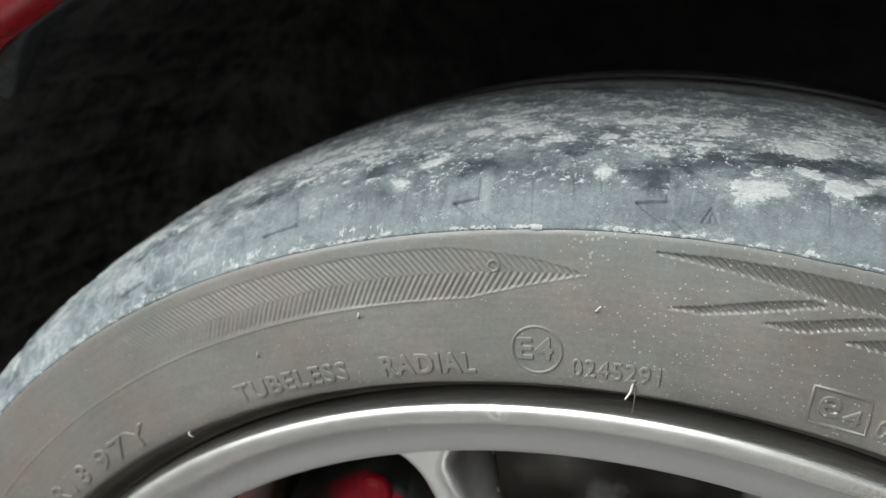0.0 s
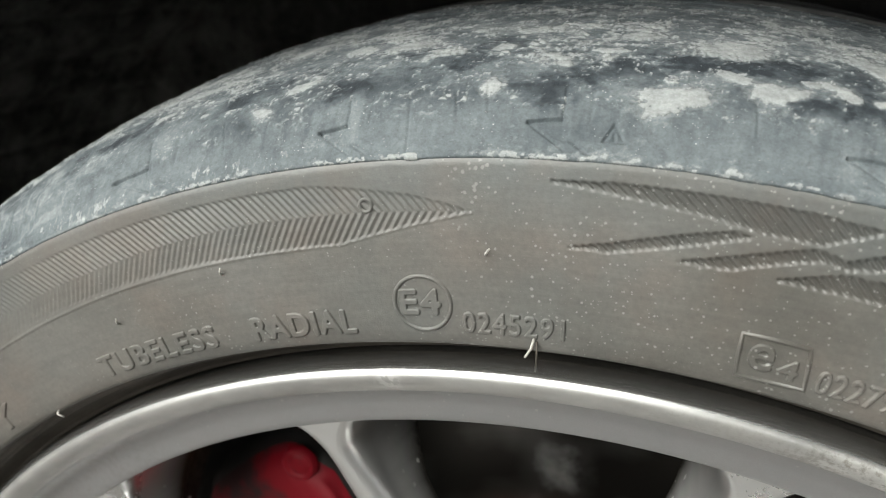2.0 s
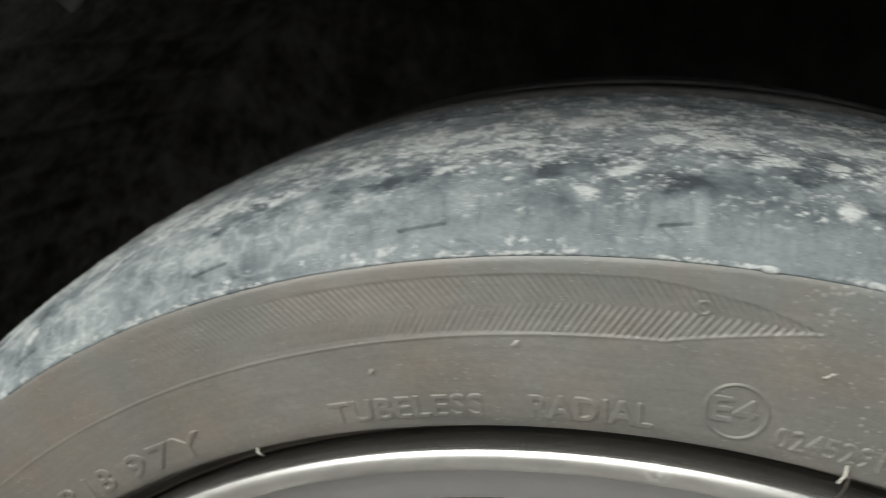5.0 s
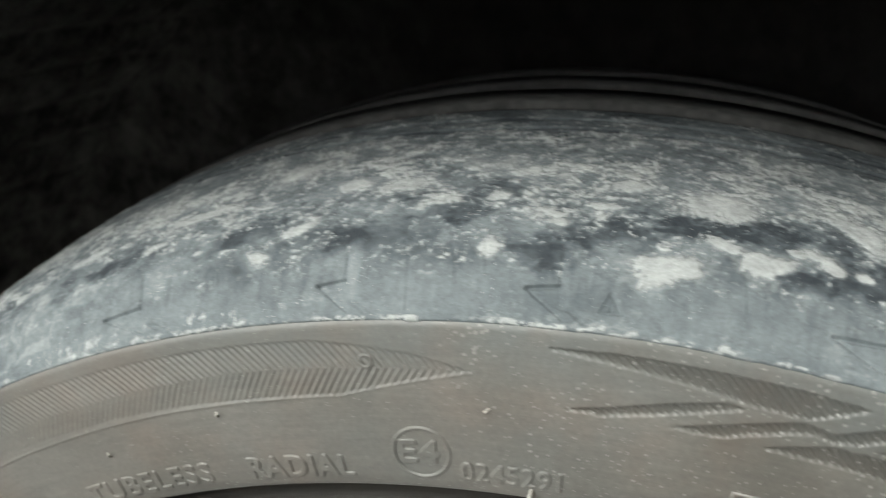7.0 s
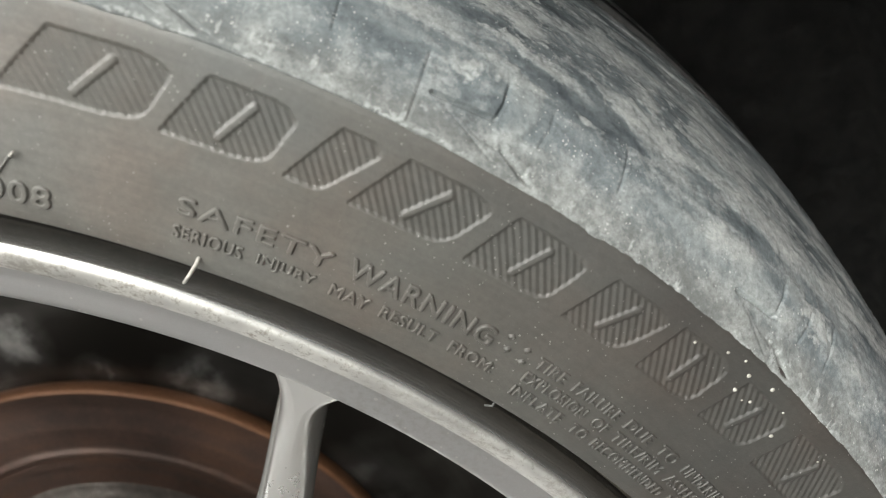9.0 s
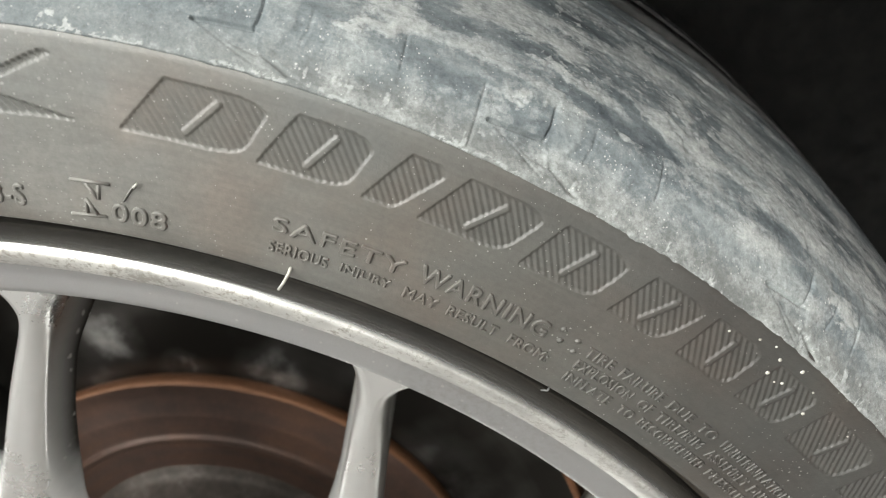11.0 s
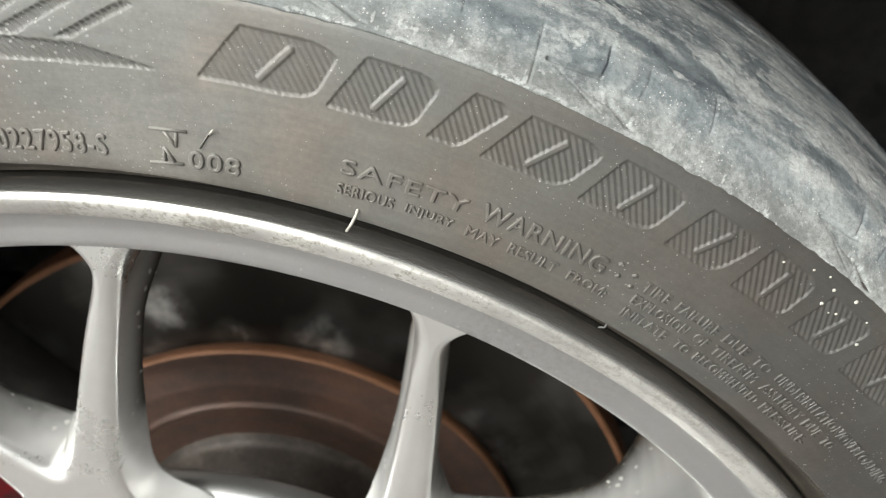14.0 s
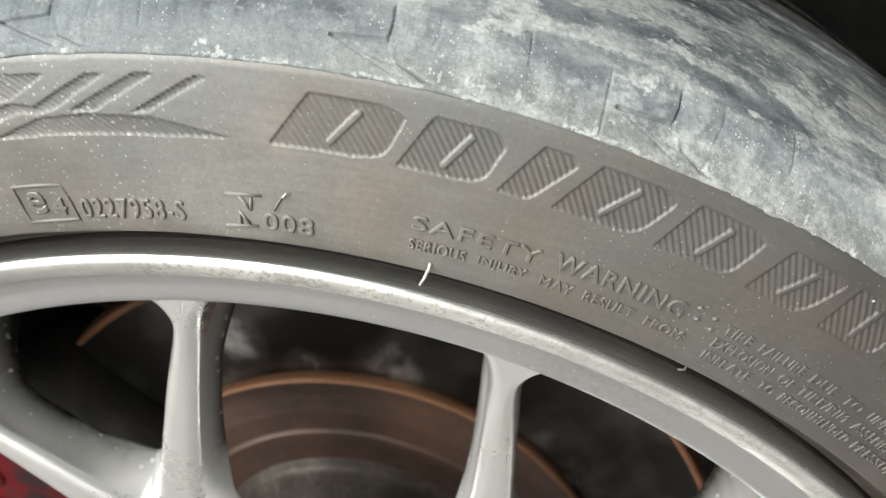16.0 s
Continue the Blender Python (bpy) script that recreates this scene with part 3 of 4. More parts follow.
PALE_REAR = [(26.0, 21.2, 8.0, 2.6, 0.35), (33.0, 29.2, 8.0, 2.4, -0.15), (31.4, 18.5, 4.2, 2.0, 0.1), (38.2, 32.0, 6.5, 1.8, -0.8), (35.5, 20.4, 4.5, 1.1, -0.3), (38.5, 15.0, 2.6, 1.9, 0.0),
             (29.0, 24.0, 2.4, 1.5, 0.0), (22.6, 29.0, 4.0, 3.0, 0.2), (41.8, 43.0, 6.5, 3.0, -0.6), (44.0, 30.0, 6.0, 2.4, -0.7), (47.6, 18.0, 4.0, 3.0, -0.2), (49.0, 34.0, 6.0, 3.0, -0.5)]
# bare dark rubber: the same five numbers
DARK = [(-3.9, 17.8, 5.0, 2.6, 0.0), (-1.0, 25.0, 8.0, 3.2, 0.1), (1.6, 28.5, 6.0, 2.6, 0.0), (4.0, 31.5, 4.0, 3.0, 0.0), (5.4, 19.4, 4.0, 1.8, 0.2), (7.6, 22.0, 6.0, 2.6, 0.0), (9.8, 27.0, 6.0, 4.5, 0.0),
        (-10.0, 22.2, 9.5, 2.6, 0.1), (-17.0, 26.5, 9.0, 2.6, 0.2), (-24.5, 26.0, 7.0, 2.0, 0.3), (-32.0, 27.0, 8.0, 2.4, 0.4), (-39.4, 30.6, 5.0, 1.8, 0.6), (-7.5, 29.0, 5.0, 2.2, 0.0),
        (27.8, 30.0, 5.0, 3.2, 0.0), (33.4, 24.6, 6.0, 1.6, -0.3), (31.5, 34.8, 6.0, 2.2, 0.0), (39.7, 44.0, 2.6, 8.0, 0.0), (36.6, 27.0, 7.0, 1.5, -0.6)]


# worn sipes: start and length of the foot line in degrees; fine radial cracks: degrees, from and to in mm
NOTCHES = [(-57.5, 1.9), (-47.4, 1.8), (-34.5, 1.9), (-23.7, 2.0), (-12.9, 1.2), (-4.45, 1.25), (6.3, 2.05), (19.5, 2.15), (30.5, 2.2), (43.5, 2.0), (55.5, 1.9)]
CRACKS = [(30.1, 286.9, 296.8), (-9.0, 286.9, 296.5), (-7.2, 293.5, 297.5), (-6.0, 294.0, 298.0), (26.9, 294.0, 298.6), (-17.5, 292.0, 297.0), (3.4, 293.0, 298.0), (12.1, 291.0, 297.5), (37.6, 293.0, 298.5), (48.8, 292.0, 298.0)]
LUMPS = [(-8.8, 0.30, 0.7), (-3.1, 0.7, 0.3), (3.2, 0.9, 0.35), (4.6, 0.5, 0.3), (6.4, 0.5, 0.4), (9.3, 0.5, 0.3), (20.6, 0.5, 0.3), (22.2, 0.3, 0.35), (30.5, 0.3, 0.3), (37.5, 0.3, 0.3)]


def build_shoulder(tyre):
    s = np.concatenate([[0], np.cumsum(np.hypot(*np.diff(SHOULDER, axis=0).T))]) * 1000
    th = np.linspace(A0, A1, int(math.radians(A1 - A0) * 0.3 / 0.00026))
    T, S = np.meshgrid(th, s)
    Rr = np.repeat(SHOULDER[:, 1][:, None] * 1000, len(th), 1)
    U = np.radians(T) * 298.0
    H = np.zeros(T.shape, np.float32)
    # worn siping: a foot line, slanting cuts and the closed end of a cross groove, in each tread pitch
    def cut(pts, width, deep):
        lo, hi = min(p[0] for p in pts) - 0.6, max(p[0] for p in pts) + 0.6
        c = np.where((th > lo) & (th < hi))[0]
        if len(c):
            sl = slice(c[0], c[-1] + 1)
            H[:, sl] -= deep * line_depth(T[:, sl], Rr[:, sl], pts, width)
    def sink(pts, deep):
        lo, hi = min(p[0] for p in pts) - 0.3, max(p[0] for p in pts) + 0.3
        c = np.where((th > lo) & (th < hi))[0]
        if len(c):
            sl = slice(c[0], c[-1] + 1)
            H[:, sl] -= deep * soften(inside(pts, T[:, sl], Rr[:, sl]))
    for a, w in NOTCHES:
        sink([(a, 292.3), (a + w, 292.8), (a + 1.1 * w, 290.6), (a + 1.2 * w, 289.0), (a + 0.8 * w, 289.6)], 0.22)
        cut([(a, 292.2), (a + w, 292.8)], 0.40, 0.7)
        cut([(a, 292.2), (a + 0.6 * w, 289.9), (a + 1.15 * w, 287.5)], 0.34, 0.38 if a < 15 else 0.14)
        sink([(a + 1.2 * w, 289.6), (a + 1.45 * w, 289.4), (a + 1.95 * w, 287.1), (a + 1.75 * w, 287.0)], 0.45)
        cut([(a + w, 293.0), (a + 1.03 * w, 295.2), (a + 1.0 * w, 297.6)], 0.34, 0.40 if a < 15 else 0.6)
        cut([(a + 1.78 * w, 292.6), (a + 1.84 * w, 295.3), (a + 1.82 * w, 297.3)], 0.5, 0.16)
    for a, r0, r1 in CRACKS:
        cut([(a, r0), (a - 0.04, 0.6 * r0 + 0.4 * r1), (a - 0.14, r1)], 0.30, 0.25)
    cut([(-1.65, 289.6), (-0.93, 289.7), (-1.31, 292.5), (-1.65, 289.6)], 0.4, 0.45)
    cut([(-1.28, 290.2), (-1.3, 291.2)], 0.5, 0.4)
    rough = smoothstep(2, 8, S)
    H += 0.5 * (fractal(U / 14, S / 10, 21, 3) - 0.5) * rough + 0.35 * (fractal(U / 2.2, S / 2.2, 33, 3) - 0.5) * (0.4 + 0.6 * rough)
    # a ragged lower edge
    H += (0.16 * np.maximum(0, fractal(U / 0.9, U * 0 + 3, 77, 2) - 0.5)) * np.exp(-((S - 2.6) / 1.2) ** 2) * (1 - 0.8 * smoothstep(13, 27, T))
    lump = np.zeros_like(H)
    for a, w, h in LUMPS:
        lump = np.maximum(lump, h * np.exp(-((T - a) / w) ** 4 - ((S - 2.6) / 1.0) ** 4))
    H += lump * 1.1 * fractal(U / 1.1, S / 0.8, 71, 3)
    # mud: patches in a belt round the shoulder, with flecks below and a thin film over the crown
    n1, n2 = fractal(U / 8, S / 4.2, 41, 5, 0.62), fractal(U / 2.4, S / 1.6, 52, 4, 0.65)
    n3 = fractal(U / 0.9, S / 0.8, 58, 3, 0.65)
    wobble = fractal(U / 10, S * 0, 17, 3) - 0.5
    belt, high = smoothstep(12, 17, S + 6 * wobble), smoothstep(25, 33, S + 8 * wobble)
    late, front = smoothstep(13, 27, T), 1 - smoothstep(-32, -16, T)
    low = np.exp(-((S - 3.0) / 1.3) ** 2) * (fractal(U / 2.0, S / 1.2, 65, 3) * 2 - 0.55) * smoothstep(0.3, 0.6, fractal(U / 12, S * 0, 66, 2))
    z1 = fractal(U / 7 + S / 22, S / 6.5 - U / 40, 141, 5, 0.62)
    z2 = fractal(U / 16 + S / 20, S / 7, 151, 5, 0.6)
    z3 = fractal(U / 20 - S / 16, S / 4.6, 161, 5, 0.58)
    z1, z2, z3 = (z1 - z1.mean()) / z1.std(), (z2 - z2.mean()) / z2.std(), (z3 - z3.mean()) / z3.std()
    streaks = fractal(U / 1.6, S / 9, 87, 3)
    # the thin film of dust
    film = 0.57 + 0.30 * (fractal(U / 16, S / 8, 91, 4) - 0.5) + 0.20 * (streaks - 0.5) * (1 - belt) * (1 - 0.8 * front) + (0.07 * z1 + 0.05 * z2) * belt * (1 - high)
    top = smoothstep(-14, -8, T) * (1 - smoothstep(12, 20, T))
    film = film * (1 - high) + high * (0.58 + 0.10 * smoothstep(38, 52, S) + 0.09 * z2 + 0.07 * z1 + 0.55 * (n2 - 0.5) + 0.30 * (n3 - 0.5))
    stain = np.exp(-((S - 24 - 6 * wobble) / 8.0) ** 2) * smoothstep(0.30, 0.55, fractal(U / 9, S / 7, 312, 4, 0.6))
    film = film - (0.10 + 0.13 * top) * stain * (1 - late)
    drips = smoothstep(0.5, 0.75, fractal(U / 2.6, U * 0 + 5, 321, 3)) * np.exp(-((S - 13) / 4.0) ** 2)
    film = film - 0.14 * drips * (1 - late)
    film = film + (0.07 * z1 + 0.04 * z2) * front * (1 - high) + 0.08 * front - 0.10 * smoothstep(55, 85, S)
    film = film * (1 - late) + late * (0.68 + (0.07 + 0.05 * belt) * z2 + 0.09 * belt * z3 + 0.06 * (1 - belt) * z1 - 0.05 * smoothstep(40, 70, S))
    film = film + 0.10 * smoothstep(3, 10, T) * (1 - smoothstep(24, 34, T)) * (1 - smoothstep(8, 15, S))
    cells = np.abs(fractal(U / 7 + 3 * wobble, S / 5, 401, 3) - 0.5) * 2
    film = film + 0.22 * (smoothstep(0.22, 0.02, cells) - 0.25) * front * (1 - high)
    # caked mud
    flecks = smoothstep(0.64, 0.74, n3 + 0.35 * (n2 - 0.5) + 0.25 * (n1 - 0.5)) * belt
    mud = 0.22 + 0.34 * (n1 - 0.5) + 0.38 * (n2 - 0.5) + 0.20 * (n3 - 0.5) + 0.04 * belt + 0.22 * flecks * (1 - 0.7 * late) * (1 - 0.6 * front) + 0.42 * low + high * (0.135 + 0.09 * z1 + 0.40 * (n2 - 0.5)) - 0.12 * smoothstep(60, 85, S)
    mud = mud * (1 - late) + late * np.maximum(0.34 * mud + 0.33 + 0.05 * z1 + 0.09 * belt * z3 - 0.05 * smoothstep(38, 60, S), np.where(mud > 0.56, mud, 0))

    wu, ws = 7 * (fractal(U / 6, S / 5, 231, 4, 0.6) - 0.5), 5 * (fractal(U / 6, S / 5, 241, 4, 0.6) - 0.5)

    def patch(a, b, w, h, lean):
        """The columns near a patch, and the distance from its middle, 1 at its edge."""
        c = np.where(np.abs(th - a) < math.degrees(2.6 * w / 298.0) + 0.5)[0]
        if not len(c):
            return None, None
        sl = slice(c[0], c[-1] + 1)
        k = min(1.0, 0.35 * w / 2.5)
        du = U[:, sl] + k * wu[:, sl] - math.radians(a) * 298.0
        return sl, np.hypot(du / w, (S[:, sl] + k * ws[:, sl] - b - lean * du) / h)
    for row in PALE_FRONT + PALE_TOP + PALE_REAR:
        sl, d = patch(*row)
        if sl:
            rag = 1.3 * (n2[:, sl] - 0.5) + 0.9 * (n1[:, sl] - 0.5) + 0.5 * (n3[:, sl] - 0.5)
            soft = late[:, sl]
            mud[:, sl] = np.maximum(mud[:, sl], 0.92 - 0.42 * (d + (1.0 + 0.9 * soft) * rag) - 0.10 * soft)
    for row in DARK:
        sl, d = patch(*row)
        if sl:
            gone = 1 - smoothstep(0.6, 1.5, 0.8 * d + 1.8 * (n1[:, sl] - 0.5) + 1.4 * (n2[:, sl] - 0.5) + 0.6 * (n3[:, sl] - 0.5))
            film[:, sl] -= (0.27 - 0.05 * late[:, sl]) * gone
            mud[:, sl] = np.where(mud[:, sl] > 0.58, mud[:, sl], mud[:, sl] - 0.16 * gone)
    silt = (1 - smoothstep(5, 13, S + 5 * (n2 - 0.5))) * smoothstep(8, 30, T)
    crumb = np.exp(-((S - 2.8) / 0.9) ** 2) * smoothstep(0.44, 0.56, fractal(U / 0.8, S / 0.6, 161, 3)) * smoothstep(0.35, 0.6, fractal(U / 9, S * 0, 166, 2))
    drip = np.maximum(0.2 + 0.8 * smoothstep(2, 12, T), 0.8 * (1 - smoothstep(-16, -8, T))) * smoothstep(0.58, 0.68, fractal(U / 1.1 + 0.05 * S, S / 3, 201, 3)) * smoothstep(2.4, 3.4, S) * (1 - smoothstep(6, 11, S)) * smoothstep(0.45, 0.6, fractal(U / 7, S / 9, 205, 2))
    mud = np.maximum(mud, 0.7 * drip)
    mud = np.maximum(mud, 0.78 * crumb)
    H += (0.10 - 0.07 * late) * crumb * fractal(U / 0.6, S / 0.5, 171, 2)
    # a paler wedge beside each notch, where the closed end of the cross groove has worn away
    for a, w in NOTCHES:
        c = np.where((th > a) & (th < a + 2.4 * w + 1))[0]
        if len(c):
            sl = slice(c[0], c[-1] + 1)
            wedge = soften(inside([(a + 1.02 * w, 299.2), (a + 1.55 * w, 299.2), (a + 1.6 * w, 295.0), (a + 1.42 * w, 291.5), (a + 1.34 * w, 289.3), (a + 1.12 * w, 293.0)], T[:, sl], Rr[:, sl]), 3)
            film[:, sl] += (0.09 + 0.09 * late[:, sl]) * wedge
            H[:, sl] += 0.18 * wedge
    # two narrow grooves round the crown
    for g, w in ((75.0, 0.8), (83.5, 0.7)):
        cutline = np.exp(-((S - g - 1.2 * wobble) / w) ** 2)
        H -= 0.9 * cutline
        film -= 0.5 * cutline
        mud -= 0.3 * cutline
    mud = np.maximum(mud, 0.7 * smoothstep(0.15, 0.5, lump))
    H += (0.30 - 0.22 * late) * smoothstep(0.5, 0.62, mud) * smoothstep(4, 8, S)
    # offset along the outward normal of the profile
    tan = np.gradient(SHOULDER, axis=0)
    tan /= np.linalg.norm(tan, axis=1)[:, None]
    ny, nr = -tan[:, 1], tan[:, 0]
    H[:6] = 0
    # the edge over the sidewall sits a little higher on the front half
    rise = 0.0009 * (1 - smoothstep(28, 38, T)) * (1 - smoothstep(2, 9, S))
    r = SHOULDER[:, 1][:, None] + nr[:, None] * H / 1000 + rise
    y = SHOULDER[:, 0][:, None] + ny[:, None] * H / 1000
    P = np.stack([r * np.sin(np.radians(T)), y, ZC + r * np.cos(np.radians(T))], axis=-1)
    ob = grid_mesh("tread_shoulder", P, TREAD, tyre, "worn tread shoulder caked with pale grey dried mud")
    for name, val in (("mud", mud), ("film", film), ("silt", silt), ("dots", np.clip(smoothstep(9, 22, T) * (1 - smoothstep(12, 22, S)) + 0.35 * (1 - smoothstep(6, 12, S)), 0, 1)), ("late", np.maximum(late, np.maximum(0.75 * front, 0.22 * high)))):
        at = ob.data.attributes.new(name, "FLOAT", "POINT")
        at.data.foreach_set("value", np.ascontiguousarray(val, dtype=np.float32).ravel())
    return ob


def build_tyre():
    tyre = tagged(new("tyre"), "worn low-profile rubber tyre, dusty and caked with grey mud", "tyre")
    wall = build_sidewall(tyre)
    build_shoulder(tyre)
    # crown with grooves, then the far shoulder and the far wall
    crown = [(0.0828, 0.3103), (0.0845, 0.3103), (0.0850, 0.3045), (0.0930, 0.3045), (0.0935, 0.3106), (0.1130, 0.3110), (0.1135, 0.3060), (0.1215, 0.3060), (0.1220, 0.3110), (0.1420, 0.3106), (0.1425, 0.3045), (0.1505, 0.3045),
             (0.1510, 0.3103), (0.1900, 0.3062), (0.2180, 0.3020), (0.2320, 0.2960), (0.2400, 0.2860), (0.2440, 0.2700), (0.2430, 0.2550), (0.2380, 0.2440)]
    ob = revolve("tread_crown", crown, BLACK, tyre, "dark grooved tread", steps=288)
    rest_side, rest_top = SIDE[::8], SHOULDER[::5]
    rest_top = np.concatenate([rest_top, SHOULDER[-1:]])
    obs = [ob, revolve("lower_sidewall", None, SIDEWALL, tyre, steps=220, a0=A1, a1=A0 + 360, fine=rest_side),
           revolve("lower_shoulder", None, TREAD, tyre, steps=220, a0=A1, a1=A0 + 360, fine=rest_top)]
    for o in obs:                         # the tyre stands flat on the road
        for v in o.data.vertices:
            v.co.z = max(v.co.z, 0.0006)
    # bead that seats in the rim
    revolve("bead", curve_profile([(0.0032, 0.2467), (0.0041, 0.2460), (0.0047, 0.2450), (0.0054, 0.2450), (0.0060, 0.2442), (0.0080, 0.2431), (0.0092, 0.2422), (0.0106, 0.2410), (0.0112, 0.2399), (0.0122, 0.2399), (0.0128, 0.2393), (0.0180, 0.2389)], 0.0002), BEAD, tyre, "dark brown ridged rubber bead", steps=540)
    return tyre, wall


def bent_text(body, tyre, a0, a1, r0, r1, rise=0.00050, weight=1.0, name="moulded_lettering"):
    """Raised writing with rounded strokes that follows the sidewall between two angles (degrees) and two radii."""
    cu = bpy.data.curves.new("writing", "FONT")
    cu.body, cu.size, cu.resolution_u, cu.space_character = body, 1.0, 3, 1.12
    tmp = new("writing", cu)
    me = bpy.data.meshes.new_from_object(tmp.evaluated_get(bpy.context.evaluated_depsgraph_get()))
    bpy.data.objects.remove(tmp)
    me.calc_loop_triangles()
    co = np.array([v.co[:2] for v in me.vertices])
    tris = [t.vertices[:] for t in me.loop_triangles]
    bpy.data.meshes.remove(me)
    lo, hi = co.min(0), co.max(0)
    base = 0.0 if lo[1] > -0.08 else lo[1]
    wide, high = math.radians(a1 - a0) * (r0 + r1) * 500, (r1 - r0) * 1000
    cell = 0.07 if high < 3 else 0.085
    grow = (0.034 if high < 3 else 0.024) * high * weight
    co = np.stack([(co[:, 0] - lo[0]) / (hi[0] - lo[0]) * (wide - 2 * grow) + grow, (co[:, 1] - base) / (hi[1] - base) * (high - 2 * grow) + grow], axis=-1)
    edge = 8
    nx, ny = int(wide / cell) + 2 * edge + 1, int(high / cell) + 2 * edge + 1
    gx, gy = (np.arange(nx) - edge) * cell, (np.arange(ny) - edge) * cell
    ink = np.zeros((ny, nx), bool)
    for t in tris:
        p, q, w = co[list(t)]
        x0, x1 = np.searchsorted(gx, (min(p[0], q[0], w[0]), max(p[0], q[0], w[0])))
        y0, y1 = np.searchsorted(gy, (min(p[1], q[1], w[1]), max(p[1], q[1], w[1])))
        if x1 <= x0 or y1 <= y0:
            continue
        X, Y = np.meshgrid(gx[x0:x1], gy[y0:y1])
        e = [(b[0] - a[0]) * (Y - a[1]) - (b[1] - a[1]) * (X - a[0]) for a, b in ((p, q), (q, w), (w, p))]
        ink[y0:y1, x0:x1] |= ((e[0] >= 0) & (e[1] >= 0) & (e[2] >= 0)) | ((e[0] <= 0) & (e[1] <= 0) & (e[2] <= 0))
    fat = ink.copy()
    n = int(math.ceil(grow / cell))
    for dx in range(-n, n + 1):
        for dy in range(-n, n + 1):
            if math.hypot(dx, dy) <= grow / cell + 0.3:
                fat |= np.roll(np.roll(ink, dx, 1), dy, 0)
    h = soften(fat, 2 if high < 3 else 4)
    h = np.sqrt(np.clip(h * 1.15, 0, 1)) * smoothstep(0.02, 0.35, h)
    live = h > 0.004
    th = math.radians(a0) + gx[None, :] / (wide + 1e-9) * math.radians(a1 - a0)
    r = r0 + gy[:, None] / 1000 + 0 * th
    th = th + 0 * r
    y = side_depth(r) - h * rise + 0.00006
    idx = np.full(live.shape, -1)
    idx[live] = np.arange(live.sum())
    a, b, c, d = idx[:-1, :-1], idx[:-1, 1:], idx[1:, 1:], idx[1:, :-1]
    q = np.stack([a, b, c, d], axis=-1).reshape(-1, 4)
    q = q[(q >= 0).all(1)]
    me = bpy.data.meshes.new(name)
    P = np.stack([r * np.sin(th), y, ZC + r * np.cos(th)], axis=-1)[live].astype(np.float32)
    me.vertices.add(len(P))
    me.vertices.foreach_set("co", P.ravel())
    me.loops.add(len(q) * 4)
    me.loops.foreach_set("vertex_index", q.astype(np.int32).ravel())
    me.polygons.add(len(q))
    me.polygons.foreach_set("loop_start", np.arange(0, len(q) * 4, 4, dtype=np.int32))
    me.update(calc_edges=True)
    return link_mesh(name, me, SIDEWALL, tyre)


def bent_strip(pts, tyre, width, rise=0.00042, closed=False, name="moulded_frame"):
    """A raised rounded line on the sidewall through points of (degrees, mm)."""
    bm = bmesh.new()
    P = [Vector((math.radians(a) * 255.0, r)) for a, r in pts]
    n = len(P)
    rows = []
    for i in range(n):
        a, b = (P[i - 1] if (closed or i) else P[i]), (P[(i + 1) % n] if (closed or i < n - 1) else P[i])
        d = (b - a).normalized()
        side = Vector((-d.y, d.x))
        row = []
        for k, h in ((-0.55, -0.4), (-0.38, 0.55), (-0.16, 0.95), (0.16, 0.95), (0.38, 0.55), (0.55, -0.4)):
            q = P[i] + side * (k * width)
            r = q.y / 1000
            row.append(bm.verts.new(wheel_point(q.x / 255.0, r, float(side_depth(r)) - h * rise)))
        rows.append(row)
    for i in range(n if closed else n - 1):
        A, B = rows[i], rows[(i + 1) % n]
        for k in range(5):
            bm.faces.new((A[k], A[k + 1], B[k + 1], B[k]))
    if not closed:
        bm.faces.new(rows[0])
        bm.faces.new(rows[-1])
    bmesh.ops.recalc_face_normals(bm, faces=bm.faces)
    return part(name, bm, SIDEWALL, tyre)


def whisker(tyre, path, thick, material, name="rubber_whisker"):
    """A thin moulding hair along points of (degrees, radius, depth)."""
    bm = bmesh.new()
    pts = [Vector(wheel_point(math.radians(a), r, y)) for a, r, y in path]
    rings = []
    for i, p in enumerate(pts):
        d = (pts[min(i + 1, len(pts) - 1)] - pts[max(i - 1, 0)]).normalized()
        side = d.cross(Vector((0, 1, 0.01))).normalized()
        up = side.cross(d)
        t = thick * (1 - 0.35 * i / len(pts))
        rings.append([bm.verts.new(p + t * (math.cos(k * math.pi / 3) * side + math.sin(k * math.pi / 3) * up)) for k in range(6)])
    for A, B in zip(rings, rings[1:]):
        for k in range(6):
            bm.faces.new((A[k], A[(k + 1) % 6], B[(k + 1) % 6], B[k]))
    bm.faces.new(rings[0])
    bm.faces.new(rings[-1])
    bmesh.ops.recalc_face_normals(bm, faces=bm.faces)
    return part(name, bm, material, tyre)


tyre, wall = build_tyre()
bent_text("R18", wall, -49.3, -44.7, 0.2502, 0.2568)
bent_text("97Y", wall, -43.5, -37.4, 0.2500, 0.2568)
bent_text("TUBELESS", wall, -29.0, -20.6, 0.2503, 0.2559, weight=1.7)
bent_text("RADIAL", wall, -18.3, -12.5, 0.2502, 0.2559, weight=1.7)
bent_text("E4", wall, -10.05, -8.1, 0.2545, 0.2602, weight=1.7)
bent_strip([(-8.98 + math.degrees(0.0060 * math.cos(k * math.pi / 24) / 0.257), 257.0 + 6.0 * math.sin(k * math.pi / 24)) for k in range(48)], wall, 0.95, closed=True)
bent_text("0245291", wall, -7.15, -2.5, 0.2508, 0.2555)
